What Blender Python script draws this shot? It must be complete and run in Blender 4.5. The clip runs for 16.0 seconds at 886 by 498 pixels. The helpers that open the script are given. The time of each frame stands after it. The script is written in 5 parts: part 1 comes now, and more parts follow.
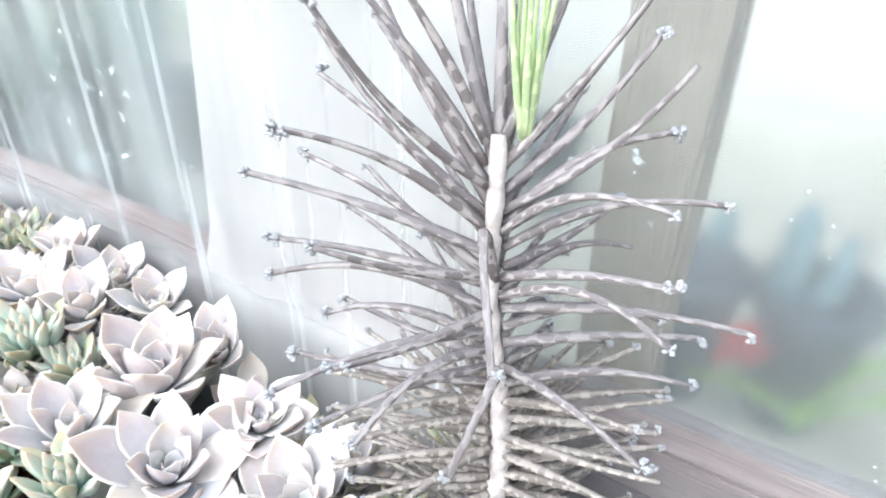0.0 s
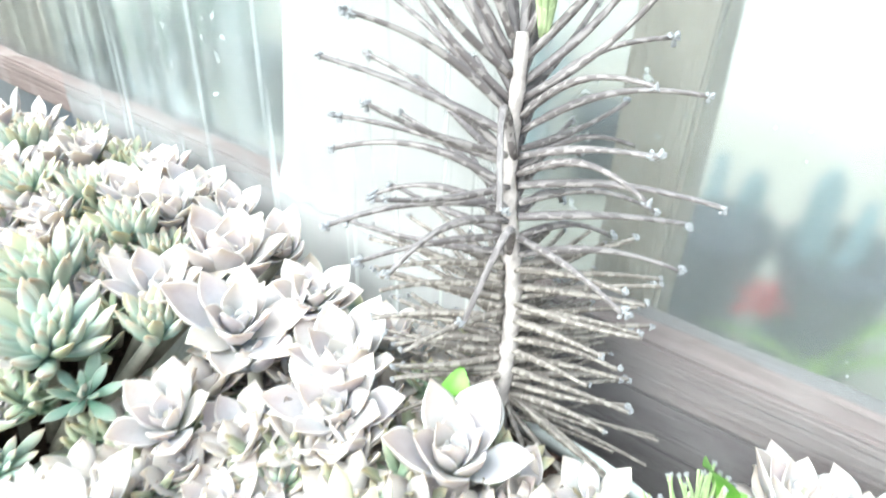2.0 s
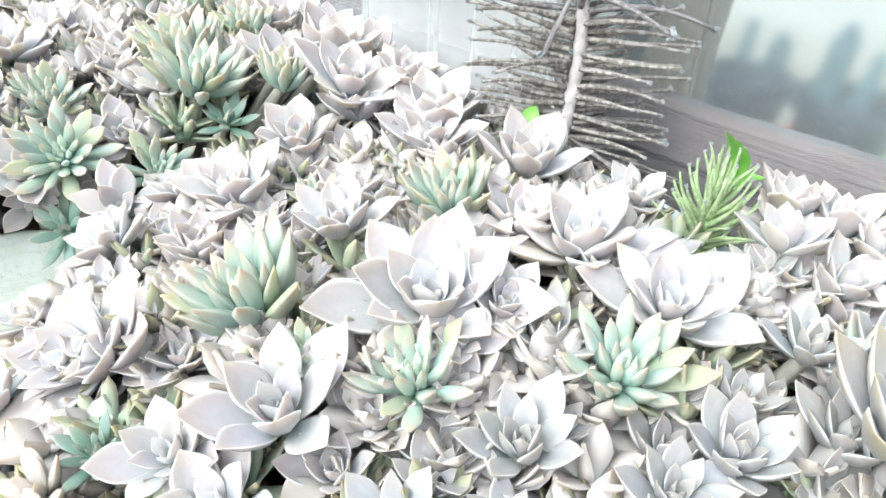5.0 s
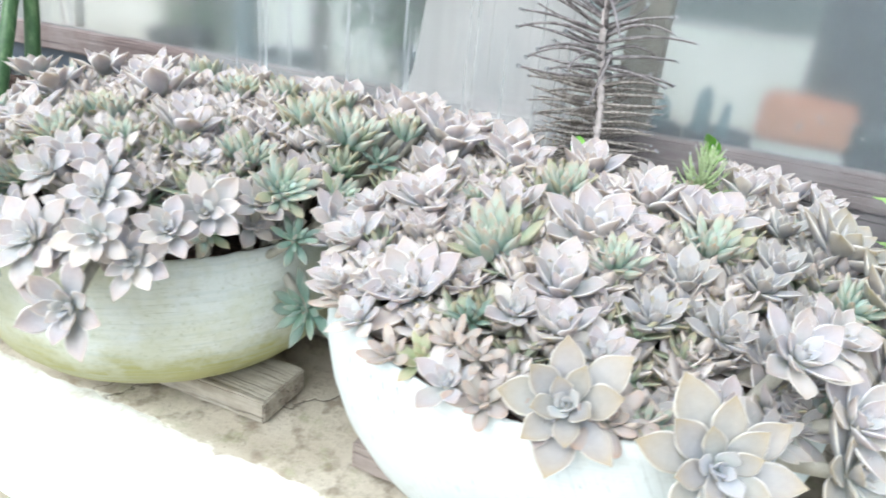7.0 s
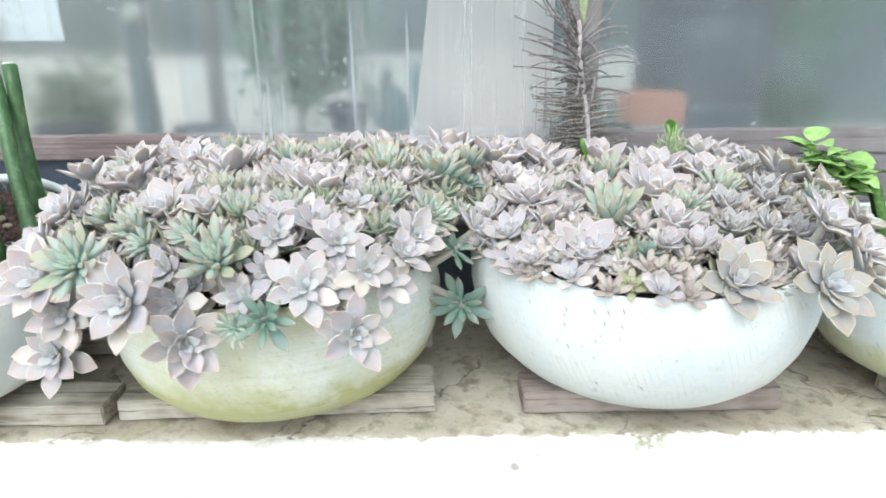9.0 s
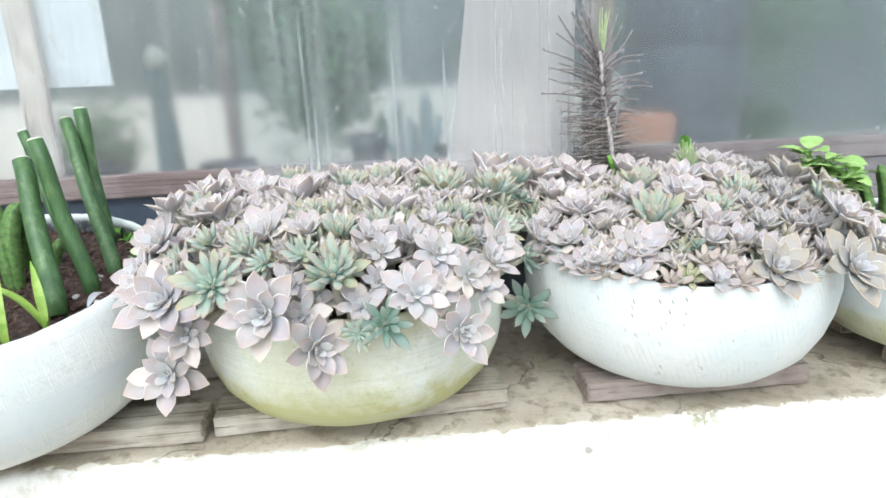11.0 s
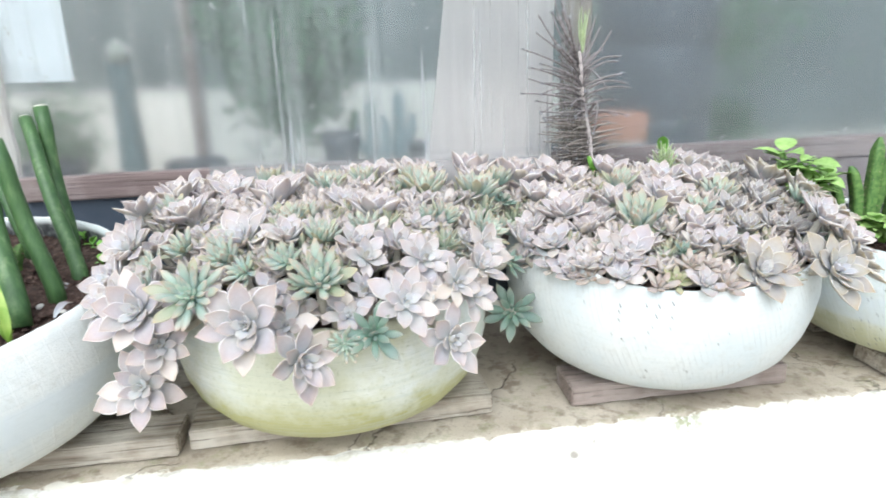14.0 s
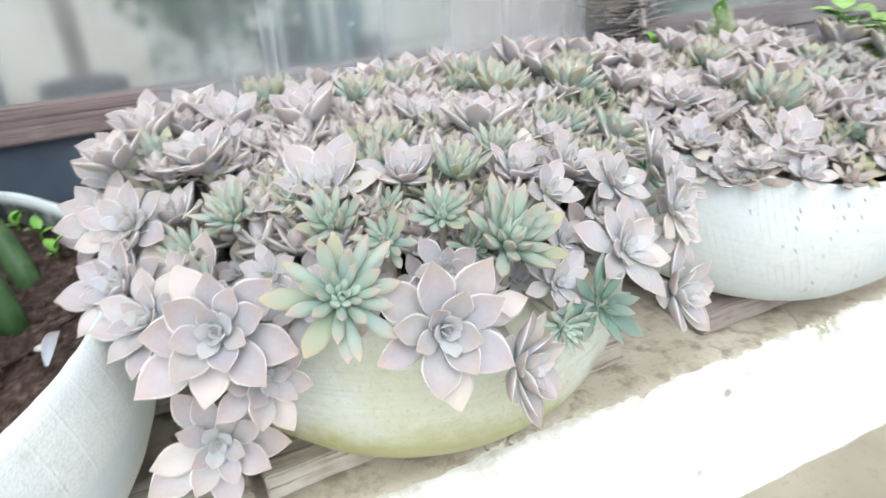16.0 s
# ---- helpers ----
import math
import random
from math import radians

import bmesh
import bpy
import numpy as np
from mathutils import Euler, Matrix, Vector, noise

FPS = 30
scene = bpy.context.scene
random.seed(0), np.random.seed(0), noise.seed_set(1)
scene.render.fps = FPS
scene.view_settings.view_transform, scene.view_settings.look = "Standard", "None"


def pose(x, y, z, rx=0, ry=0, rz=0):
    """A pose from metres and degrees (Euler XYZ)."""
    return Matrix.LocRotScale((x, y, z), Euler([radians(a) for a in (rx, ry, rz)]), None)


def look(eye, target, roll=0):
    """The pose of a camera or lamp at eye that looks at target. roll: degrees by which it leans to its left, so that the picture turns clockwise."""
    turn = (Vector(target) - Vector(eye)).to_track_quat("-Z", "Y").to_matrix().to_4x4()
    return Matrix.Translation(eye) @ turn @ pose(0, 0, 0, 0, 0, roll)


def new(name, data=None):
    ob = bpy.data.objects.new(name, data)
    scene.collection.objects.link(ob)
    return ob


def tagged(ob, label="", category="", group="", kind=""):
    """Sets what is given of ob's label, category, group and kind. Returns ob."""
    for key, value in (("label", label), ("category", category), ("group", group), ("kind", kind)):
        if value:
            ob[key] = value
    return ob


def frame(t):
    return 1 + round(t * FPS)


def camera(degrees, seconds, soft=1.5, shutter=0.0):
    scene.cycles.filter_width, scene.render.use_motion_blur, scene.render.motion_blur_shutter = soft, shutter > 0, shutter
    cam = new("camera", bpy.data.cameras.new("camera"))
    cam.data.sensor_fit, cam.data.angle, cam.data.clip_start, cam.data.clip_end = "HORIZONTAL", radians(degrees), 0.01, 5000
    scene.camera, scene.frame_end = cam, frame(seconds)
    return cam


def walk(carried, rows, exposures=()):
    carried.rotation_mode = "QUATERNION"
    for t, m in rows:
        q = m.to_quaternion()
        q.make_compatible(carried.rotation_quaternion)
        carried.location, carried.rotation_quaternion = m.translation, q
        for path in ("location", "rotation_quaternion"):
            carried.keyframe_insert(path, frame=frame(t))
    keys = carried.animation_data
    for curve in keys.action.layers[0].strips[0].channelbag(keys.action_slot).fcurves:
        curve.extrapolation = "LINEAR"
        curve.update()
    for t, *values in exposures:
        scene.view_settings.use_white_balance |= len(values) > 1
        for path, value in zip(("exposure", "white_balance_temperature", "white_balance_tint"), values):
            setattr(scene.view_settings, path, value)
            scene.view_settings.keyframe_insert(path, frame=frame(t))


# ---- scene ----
cam = camera(68.2, 16.0, soft=1.7, shutter=0.4)
PATH = [
    (0, (0.028, 0.231, 0.861), (-0.862, 1.67, -0.206), 0.8),
    (0.5, (0.016, 0.242, 0.854), (-0.782, 1.728, -0.221), 2.9),
    (1, (0.047, 0.229, 0.841), (-0.819, 1.696, -0.208), 2.4),
    (1.5, (0.082, 0.198, 0.827), (-0.881, 1.616, -0.203), 2.5),
    (2, (0.117, 0.143, 0.824), (-0.934, 1.495, -0.21), 1.8),
    (2.5, (0.158, 0.046, 0.798), (-0.937, 1.366, -0.231), 3.8),
    (3, (0.176, -0.016, 0.754), (-0.954, 1.253, -0.301), 5.2),
    (3.5, (0.2, -0.04, 0.714), (-0.903, 1.22, -0.379), 5.1),
    (3.7, (0.211, -0.047, 0.709), (-0.876, 1.218, -0.394), 5.2),
    (5.8, (0.226, -0.139, 0.714), (-0.774, 1.22, -0.36), 4.9),
    (6, (0.216, -0.218, 0.718), (-0.674, 1.267, -0.284), 7.0),
    (6.5, (0.16, -0.459, 0.708), (-0.536, 1.2, -0.166), 4.7),
    (7, (0.102, -0.594, 0.709), (-0.595, 1.101, -0.091), 5.9),
    (7.5, (-0.037, -0.676, 0.699), (-0.613, 1.049, -0.133), 1.5),
    (8, (-0.151, -0.774, 0.698), (-0.474, 1.056, -0.04), 2.2),
    (8.5, (-0.325, -0.964, 0.713), (-0.463, 0.924, 0.069), 1.6),
    (9, (-0.443, -1.016, 0.719), (-0.432, 0.875, 0.066), -0.5),
    (9.5, (-0.606, -1.001, 0.744), (-0.518, 0.906, 0.145), -1.4),
    (9.7, (-0.629, -1.038, 0.74), (-0.5, 0.873, 0.163), -1.1),
    (11.8, (-0.701, -1.144, 0.723), (-0.532, 0.767, 0.155), -2.4),
    (12, (-0.703, -1.134, 0.72), (-0.535, 0.774, 0.143), -2.2),
    (12.5, (-0.689, -1.116, 0.716), (-0.502, 0.779, 0.106), -1.7),
    (13, (-0.676, -1.128, 0.724), (-0.479, 0.771, 0.128), -0.6),
    (13.5, (-0.667, -1.108, 0.737), (-0.414, 0.795, 0.176), -1.2),
    (14, (-0.726, -1.101, 0.742), (-0.445, 0.789, 0.152), -1.6),
    (14.5, (-0.841, -1.064, 0.758), (-0.63, 0.824, 0.132), -0.7),
    (15, (-0.928, -0.855, 0.725), (-0.616, 0.985, 0.005), -4.7),
    (15.5, (-1.013, -0.708, 0.688), (-0.6, 1.046, -0.179), -3.4),
    (16, (-1.089, -0.627, 0.682), (-0.364, 1.016, -0.197), -3.6),
]
walk(cam, [(t, look(eye, target, roll)) for t, eye, target, roll in PATH],
     exposures=[(t, stops, 6000 if t < 1 else 6080 if t < 4 or t > 10 else 5980, 5 if t < 1 else 0 if t < 1.8 else -3 if t < 2.2 else -8 if t < 4 else 3 if t < 10 else 6) for t, stops in ((0.0, 1.32), (1.5, 1.46), (2.0, 1.51), (2.6, 1.46), (3.5, 1.16), (5.8, 1.13), (6.3, 0.97), (6.8, 0.70), (7.6, 0.56), (9.0, 0.50), (12.0, 0.49), (14.6, 0.50), (15.4, 0.42), (16.0, 0.35))])

# ---- world and light ----
SUN_EL, SUN_AZ = radians(50), radians(195)      # high, from behind the camera's side
world = bpy.data.worlds.new("sky")
scene.world = world
world.use_nodes = True
wn = world.node_tree.nodes
sky = wn.new("ShaderNodeTexSky")
sky.sky_type, sky.sun_disc = "NISHITA", False
sky.sun_elevation, sky.sun_rotation = SUN_EL, SUN_AZ
sky.air_density, sky.dust_density, sky.ozone_density = 1.0, 4.0, 1.0
hazy = wn.new("ShaderNodeHueSaturation")
hazy.inputs["Saturation"].default_value = 0.3
world.node_tree.links.new(sky.outputs[0], hazy.inputs["Color"])
world.node_tree.links.new(hazy.outputs[0], wn["Background"].inputs["Color"])
wn["Background"].inputs["Strength"].default_value = 0.15
sun = new("sun", bpy.data.lights.new("sun", "SUN"))
sun.data.energy, sun.data.angle, sun.data.color = 1.15, radians(75), (1.0, 0.985, 0.96)
sun_way = Vector((math.sin(SUN_AZ) * math.cos(SUN_EL), math.cos(SUN_AZ) * math.cos(SUN_EL), math.sin(SUN_EL)))
sun.matrix_world = look(sun_way * 20, (0, 0, 0))


# ---- materials ----
class Mat:
    """A small builder of node materials."""

    def __init__(self, name, rough=0.7, metal=0.0):
        self.m = bpy.data.materials.new(name)
        self.m.use_nodes = True
        self.n, self.l = self.m.node_tree.nodes, self.m.node_tree.links
        self.b = self.n["Principled BSDF"]
        self.b.inputs["Roughness"].default_value = rough
        self.b.inputs["Metallic"].default_value = metal

    def put(self, kind, **values):
        node = self.n.new(kind)
        for k, v in values.items():
            node.inputs[k].default_value = v
        return node

    def coords(self, which="Object", scale=(1, 1, 1)):
        tc, mp = self.n.new("ShaderNodeTexCoord"), self.n.new("ShaderNodeMapping")
        mp.inputs["Scale"].default_value = scale
        self.l.new(tc.outputs[which], mp.inputs[0])
        return mp.outputs[0]

    def place(self, scale=(1, 1, 1)):
        g, mp = self.n.new("ShaderNodeNewGeometry"), self.n.new("ShaderNodeMapping")
        mp.inputs["Scale"].default_value = scale
        self.l.new(g.outputs["Position"], mp.inputs[0])
        return mp.outputs[0]

    def noise(self, vec, scale, detail=4.0, rough=0.55):
        node = self.put("ShaderNodeTexNoise", Scale=scale, Detail=detail, Roughness=rough)
        self.l.new(vec, node.inputs["Vector"])
        return node.outputs["Fac"]

    def ramp(self, fac, *stops):
        node = self.n.new("ShaderNodeValToRGB")
        e = node.color_ramp.elements
        while len(e) < len(stops):
            e.new(0.5)
        for el, (p, c) in zip(e, stops):
            el.position = p
            el.color = (*c, 1) if isinstance(c, tuple) else (c, c, c, 1)
        self.l.new(fac, node.inputs[0])
        return node.outputs[0]

    def mix(self, fac, a, b, blend="MIX"):
        node = self.n.new("ShaderNodeMix")
        node.data_type, node.blend_type = "RGBA", blend
        for socket, v in ((node.inputs[0], fac), (node.inputs[6], a), (node.inputs[7], b)):
            if isinstance(v, (int, float)):
                socket.default_value = v if socket == node.inputs[0] else (v, v, v, 1)
            elif isinstance(v, tuple):
                socket.default_value = (*v, 1)
            else:
                self.l.new(v, socket)
        return node.outputs[2]

    def math(self, op, a, b=0.0):
        node = self.n.new("ShaderNodeMath")
        node.operation = op
        for socket, v in zip(node.inputs, (a, b)):
            if isinstance(v, (int, float)):
                socket.default_value = v
            else:
                self.l.new(v, socket)
        return node.outputs[0]

    def split(self, vec):
        node = self.n.new("ShaderNodeSeparateXYZ")
        self.l.new(vec, node.inputs[0])
        return node.outputs

    def rand(self):
        return self.n.new("ShaderNodeObjectInfo").outputs["Random"]

    def color(self, c):
        self.l.new(c, self.b.inputs["Base Color"])
        return self

    def bump(self, h, strength=0.3, dist=0.003):
        node = self.put("ShaderNodeBump", Strength=strength, Distance=dist)
        self.l.new(h, node.inputs["Height"])
        self.l.new(node.outputs[0], self.b.inputs["Normal"])
        return self


def ghost_leaf(name, mid, outer, tip, margin, green):
    """Waxy leaf: mint at the foot, rosy grey along the blade, tan at the tip, a pale margin."""
    a = Mat(name, 0.5)
    uv = a.split(a.coords("UV"))
    blade = a.ramp(uv[0], (0.0, green), (0.35, mid), (0.8, outer), (0.97, tip))
    worn = a.noise(a.coords("Object", (1, 1, 1)), 2.2, 3)
    blade = a.mix(a.math("MULTIPLY", a.ramp(worn, (0.4, 0.0), (0.7, 1.0)), 0.22), blade, tip)
    tint = a.ramp(a.rand(), (0.0, (0.88, 0.9, 0.95)), (0.35, (1.0, 0.96, 0.97)), (0.7, (0.97, 1.0, 0.96)), (1.0, (1.0, 0.96, 0.90)))
    blade = a.mix(0.8, blade, tint, "MULTIPLY")
    dusty = a.noise(a.coords("Object"), 14, 5)
    blade = a.mix(a.math("MULTIPLY", a.ramp(dusty, (0.35, 0.0), (0.75, 1.0)), 0.10), blade, margin)
    edge = a.math("ADD", a.math("MULTIPLY", uv[1], 0.30), a.math("MULTIPLY", uv[0], 0.80))
    blush = a.math("MULTIPLY", a.ramp(edge, (0.62, 0.0), (1.15, 1.0)), a.ramp(worn, (0.3, 0.25), (0.65, 0.75)))
    blade = a.mix(blush, blade, tip)
    rim = a.ramp(uv[1], (0.87, 0.0), (0.97, 1.0))
    a.color(a.mix(a.math("MULTIPLY", rim, 0.85), blade, margin))
    a.bump(dusty, 0.12, 0.002)
    a.b.inputs["Subsurface Weight"].default_value = 0.45
    a.b.inputs["Subsurface Radius"].default_value = (0.009, 0.008, 0.006)
    a.b.inputs["Subsurface Scale"].default_value = 1.0
    return a.m


M_GHOST = ghost_leaf("ghost_leaf", (0.48, 0.495, 0.52), (0.468, 0.422, 0.448), (0.48, 0.385, 0.345), (0.92, 0.89, 0.87), (0.54, 0.60, 0.61))
M_MINT = ghost_leaf("mint_leaf", (0.325, 0.475, 0.42), (0.37, 0.455, 0.40), (0.50, 0.37, 0.29), (0.52, 0.57, 0.52), (0.33, 0.57, 0.47))
M_TAN = ghost_leaf("tan_leaf", (0.40, 0.41, 0.43), (0.39, 0.365, 0.345), (0.40, 0.325, 0.225), (0.80, 0.76, 0.70), (0.46, 0.52, 0.52))
M_BLUE = ghost_leaf("teal_leaf", (0.15, 0.26, 0.21), (0.19, 0.27, 0.23), (0.27, 0.28, 0.24), (0.30, 0.37, 0.32), (0.22, 0.41, 0.31))
M_RED = ghost_leaf("russet_leaf", (0.451, 0.429, 0.418), (0.451, 0.396, 0.374), (0.44, 0.33, 0.275), (0.572, 0.495, 0.44), (0.374, 0.418, 0.341))
M_LIME = ghost_leaf("lime_leaf", (0.396, 0.462, 0.275), (0.462, 0.462, 0.319), (0.462, 0.363, 0.242), (0.55, 0.55, 0.418), (0.396, 0.506, 0.264))


def stem_material():
    a = Mat("succulent_stem", 0.8)
    n = a.noise(a.place(), 60)
    a.color(a.ramp(n, (0.3, (0.34, 0.32, 0.27)), (0.7, (0.50, 0.48, 0.42)))).bump(n, 0.5, 0.002)
    return a.m


M_STEM = stem_material()


def tyre_paint(name, moss, nicks, ribs):
    """White paint on rubber, thin in places; moss from below, black nicks, cord ribs."""
    a = Mat(name, 0.55)
    p = a.place()
    uv = a.coords("UV")
    u = a.split(uv)
    broad, fine = a.noise(p, 7, 4), a.noise(p, 60, 6, 0.65)
    c = a.mix(a.ramp(broad, (0.35, 0.0), (0.7, 1.0)), (0.77, 0.81, 0.78) if moss > 0.8 else (0.70, 0.77, 0.80), (0.82, 0.84, 0.79) if moss > 0.8 else (0.82, 0.84, 0.83))
    c = a.mix(a.math("MULTIPLY", a.ramp(fine, (0.52, 0.0), (0.72, 1.0)), 0.35), c, (0.55, 0.56, 0.52))
    streak = a.noise(a.coords("UV", (2, 40, 1)), 6, 4)
    c = a.mix(a.math("MULTIPLY", a.ramp(streak, (0.54, 0.0), (0.70, 1.0)), 0.5 if ribs else 0.3), c, (0.44, 0.50, 0.52))
    if moss:
        low = a.math("ADD", a.math("MULTIPLY", u[1], 1.15), a.math("MULTIPLY", a.noise(p, 11, 6, 0.7), 0.9))
        c = a.mix(a.math("MULTIPLY", a.ramp(low, (0.74, 1.0), (1.14, 0.0)), moss), c, (0.43, 0.43, 0.15))
        smear = a.noise(a.coords("UV", (7, 34, 1)), 1.0, 5, 0.65)
        c = a.mix(a.math("MULTIPLY", a.ramp(smear, (0.48, 0.0), (0.62, 1.0)), 0.4 * moss), c, (0.58, 0.65, 0.63))
        c = a.mix(a.math("MULTIPLY", a.ramp(a.noise(p, 22, 5), (0.5, 0.0), (0.7, 1.0)), moss * 0.5), c, (0.60, 0.62, 0.44))
        c = a.mix(a.math("MULTIPLY", a.ramp(a.noise(p, 3.2, 5, 0.65), (0.46, 0.0), (0.60, 1.0)), moss * 0.48), c, (0.56, 0.56, 0.30))
        c = a.mix(a.math("MULTIPLY", a.ramp(a.noise(a.coords("UV", (26, 90, 1)), 1.0, 4, 0.7), (0.60, 0.0), (0.68, 1.0)), moss * 0.5), c, (0.30, 0.32, 0.20))
    if nicks:
        skew = a.n.new("ShaderNodeCombineXYZ")
        a.l.new(a.math("ADD", a.math("MULTIPLY", u[0], 300), a.math("MULTIPLY", u[1], 22)), skew.inputs[0])
        a.l.new(a.math("MULTIPLY", u[1], 9), skew.inputs[1])
        v = a.put("ShaderNodeTexVoronoi", Scale=1.0, Randomness=0.7)
        a.l.new(skew.outputs[0], v.inputs["Vector"])
        cut = a.math("MULTIPLY", a.ramp(v.outputs["Distance"], (0.13, 1.0), (0.22, 0.0)), a.ramp(a.noise(p, 9, 3), (0.54, 0.0), (0.60, 1.0)))
        c = a.mix(a.math("MULTIPLY", cut, nicks), c, (0.08, 0.09, 0.09))
        line = a.math("PINGPONG", a.math("ADD", a.math("MULTIPLY", u[0], 170), a.math("MULTIPLY", u[1], 9)), 0.5)
        line = a.math("MULTIPLY", a.ramp(line, (0.0, 1.0), (0.09, 0.0)), a.ramp(a.noise(p, 16, 3), (0.45, 0.0), (0.65, 0.55)))
        c = a.mix(a.math("MULTIPLY", line, nicks), c, (0.36, 0.38, 0.38))
    speck = a.noise(p, 170, 4, 0.7)
    c = a.mix(a.math("MULTIPLY", a.ramp(speck, (0.56, 0.0), (0.70, 1.0)), 0.45 if moss > 0.8 else 0.22), c, (0.34, 0.37, 0.20) if moss > 0.8 else (0.45, 0.48, 0.47))
    bare = a.mix(a.ramp(a.noise(p, 26, 5, 0.7), (0.48, 0.0), (0.68, 0.7)), (0.055, 0.06, 0.065), (0.42, 0.45, 0.45))
    c = a.mix(a.ramp(a.math("SUBTRACT", u[1], 1.0), (0.10, 0.0), (0.55, 1.0)), c, bare)
    a.color(c)
    h = a.math("ADD", fine, a.math("MULTIPLY", speck, 0.5))
    if ribs:
        zone = a.math("ABSOLUTE", a.math("SUBTRACT", u[1], 0.50))
        zone = a.ramp(zone, (0.10, 0.0), (0.14, 1.0))
        w = a.math("PINGPONG", a.math("ADD", a.math("MULTIPLY", u[0], 62), a.math("MULTIPLY", u[1], 0.4)), 0.5)
        line = a.math("MULTIPLY", a.ramp(w, (0.0, 1.0), (0.06, 0.0)), zone)
        hide = a.put("ShaderNodeTexVoronoi", Scale=340.0)
        a.l.new(p, hide.inputs["Vector"])
        h = a.math("ADD", a.math("MULTIPLY", a.math("MULTIPLY", hide.outputs["Distance"], zone), 0.5), a.math("ADD", a.math("MULTIPLY", line, 0.4), a.math("MULTIPLY", fine, 0.5)))
        # smooth middle band tinted blue, its reflection put into the paint colour
        a.color(a.mix(a.math("MULTIPLY", line, 0.22), a.mix(a.math("MULTIPLY", a.math("SUBTRACT", 1.0, zone), 0.5), c, (0.66, 0.74, 0.80)), (0.88, 0.90, 0.90)))
    a.bump(h, 0.40 if ribs else 0.25, 0.003)
    return a.m


M_TYRE_MOSSY = tyre_paint("mossy_white_paint", 0.95, 0.0, False)
M_TYRE_CLEAN = tyre_paint("white_paint_on_rubber", 0.0, 0.9, False)
M_TYRE_RIBBED = tyre_paint("ribbed_white_paint", 0.0, 0.14, True)
M_TYRE_STAINED = tyre_paint("stained_white_paint", 0.6, 0.9, True)


def soil_material():
    a = Mat("potting_soil", 0.95)
    p = a.place()
    n, f = a.noise(p, 70, 6, 0.7), a.noise(p, 260, 3)
    c = a.ramp(n, (0.32, (0.015, 0.009, 0.007)), (0.52, (0.085, 0.05, 0.04)), (0.72, (0.24, 0.165, 0.14)))
    a.color(a.mix(a.ramp(f, (0.66, 0.0), (0.76, 0.6)), c, (0.30, 0.25, 0.22))).bump(n, 0.9, 0.012)
    return a.m


M_SOIL = soil_material()


def concrete_material():
    a = Mat("old_concrete", 0.9)
    p = a.place()
    broad, mid, fine = a.noise(p, 4, 5), a.noise(p, 22, 6, 0.65), a.noise(p, 140, 5, 0.7)
    c = a.ramp(broad, (0.3, (0.36, 0.305, 0.235)), (0.5, (0.51, 0.455, 0.37)), (0.72, (0.66, 0.61, 0.52)))
    c = a.mix(a.ramp(mid, (0.50, 0.0), (0.64, 0.8)), c, (0.25, 0.20, 0.15))
    c = a.mix(a.ramp(a.noise(p, 13, 6, 0.75), (0.53, 0.0), (0.66, 0.6)), c, (0.32, 0.33, 0.19))
    c = a.mix(a.ramp(fine, (0.58, 0.0), (0.72, 0.65)), c, (0.20, 0.17, 0.13))
    spill = a.math("ADD", a.math("MULTIPLY", a.split(p)[1], 9.0), a.noise(p, 17, 6, 0.7))
    c = a.mix(a.ramp(spill, (0.55, 0.9), (0.60, 0.0)), c, (0.78, 0.76, 0.68))
    v = a.put("ShaderNodeTexVoronoi", Scale=3.1)
    v.feature = "DISTANCE_TO_EDGE"
    warp = a.n.new("ShaderNodeVectorMath")
    a.l.new(p, warp.inputs[0])
    jig = a.put("ShaderNodeTexNoise", Scale=9.0, Detail=4.0)
    a.l.new(p, jig.inputs["Vector"])
    sc = a.n.new("ShaderNodeVectorMath")
    sc.operation = "SCALE"
    sc.inputs["Scale"].default_value = 0.16
    a.l.new(jig.outputs["Color"], sc.inputs[0])
    a.l.new(sc.outputs[0], warp.inputs[1])
    a.l.new(warp.outputs[0], v.inputs["Vector"])
    crack = a.ramp(v.outputs["Distance"], (0.002, 1.0), (0.009, 0.0))
    crack = a.math("MULTIPLY", crack, a.ramp(a.noise(p, 3.3, 2), (0.47, 0.0), (0.55, 1.0)))
    a.color(a.mix(a.math("MULTIPLY", crack, 0.65), c, (0.06, 0.05, 0.04)))
    a.bump(a.math("SUBTRACT", a.math("ADD", mid, a.math("MULTIPLY", fine, 0.5)), crack), 0.6, 0.006)
    return a.m


M_CONCRETE = concrete_material()


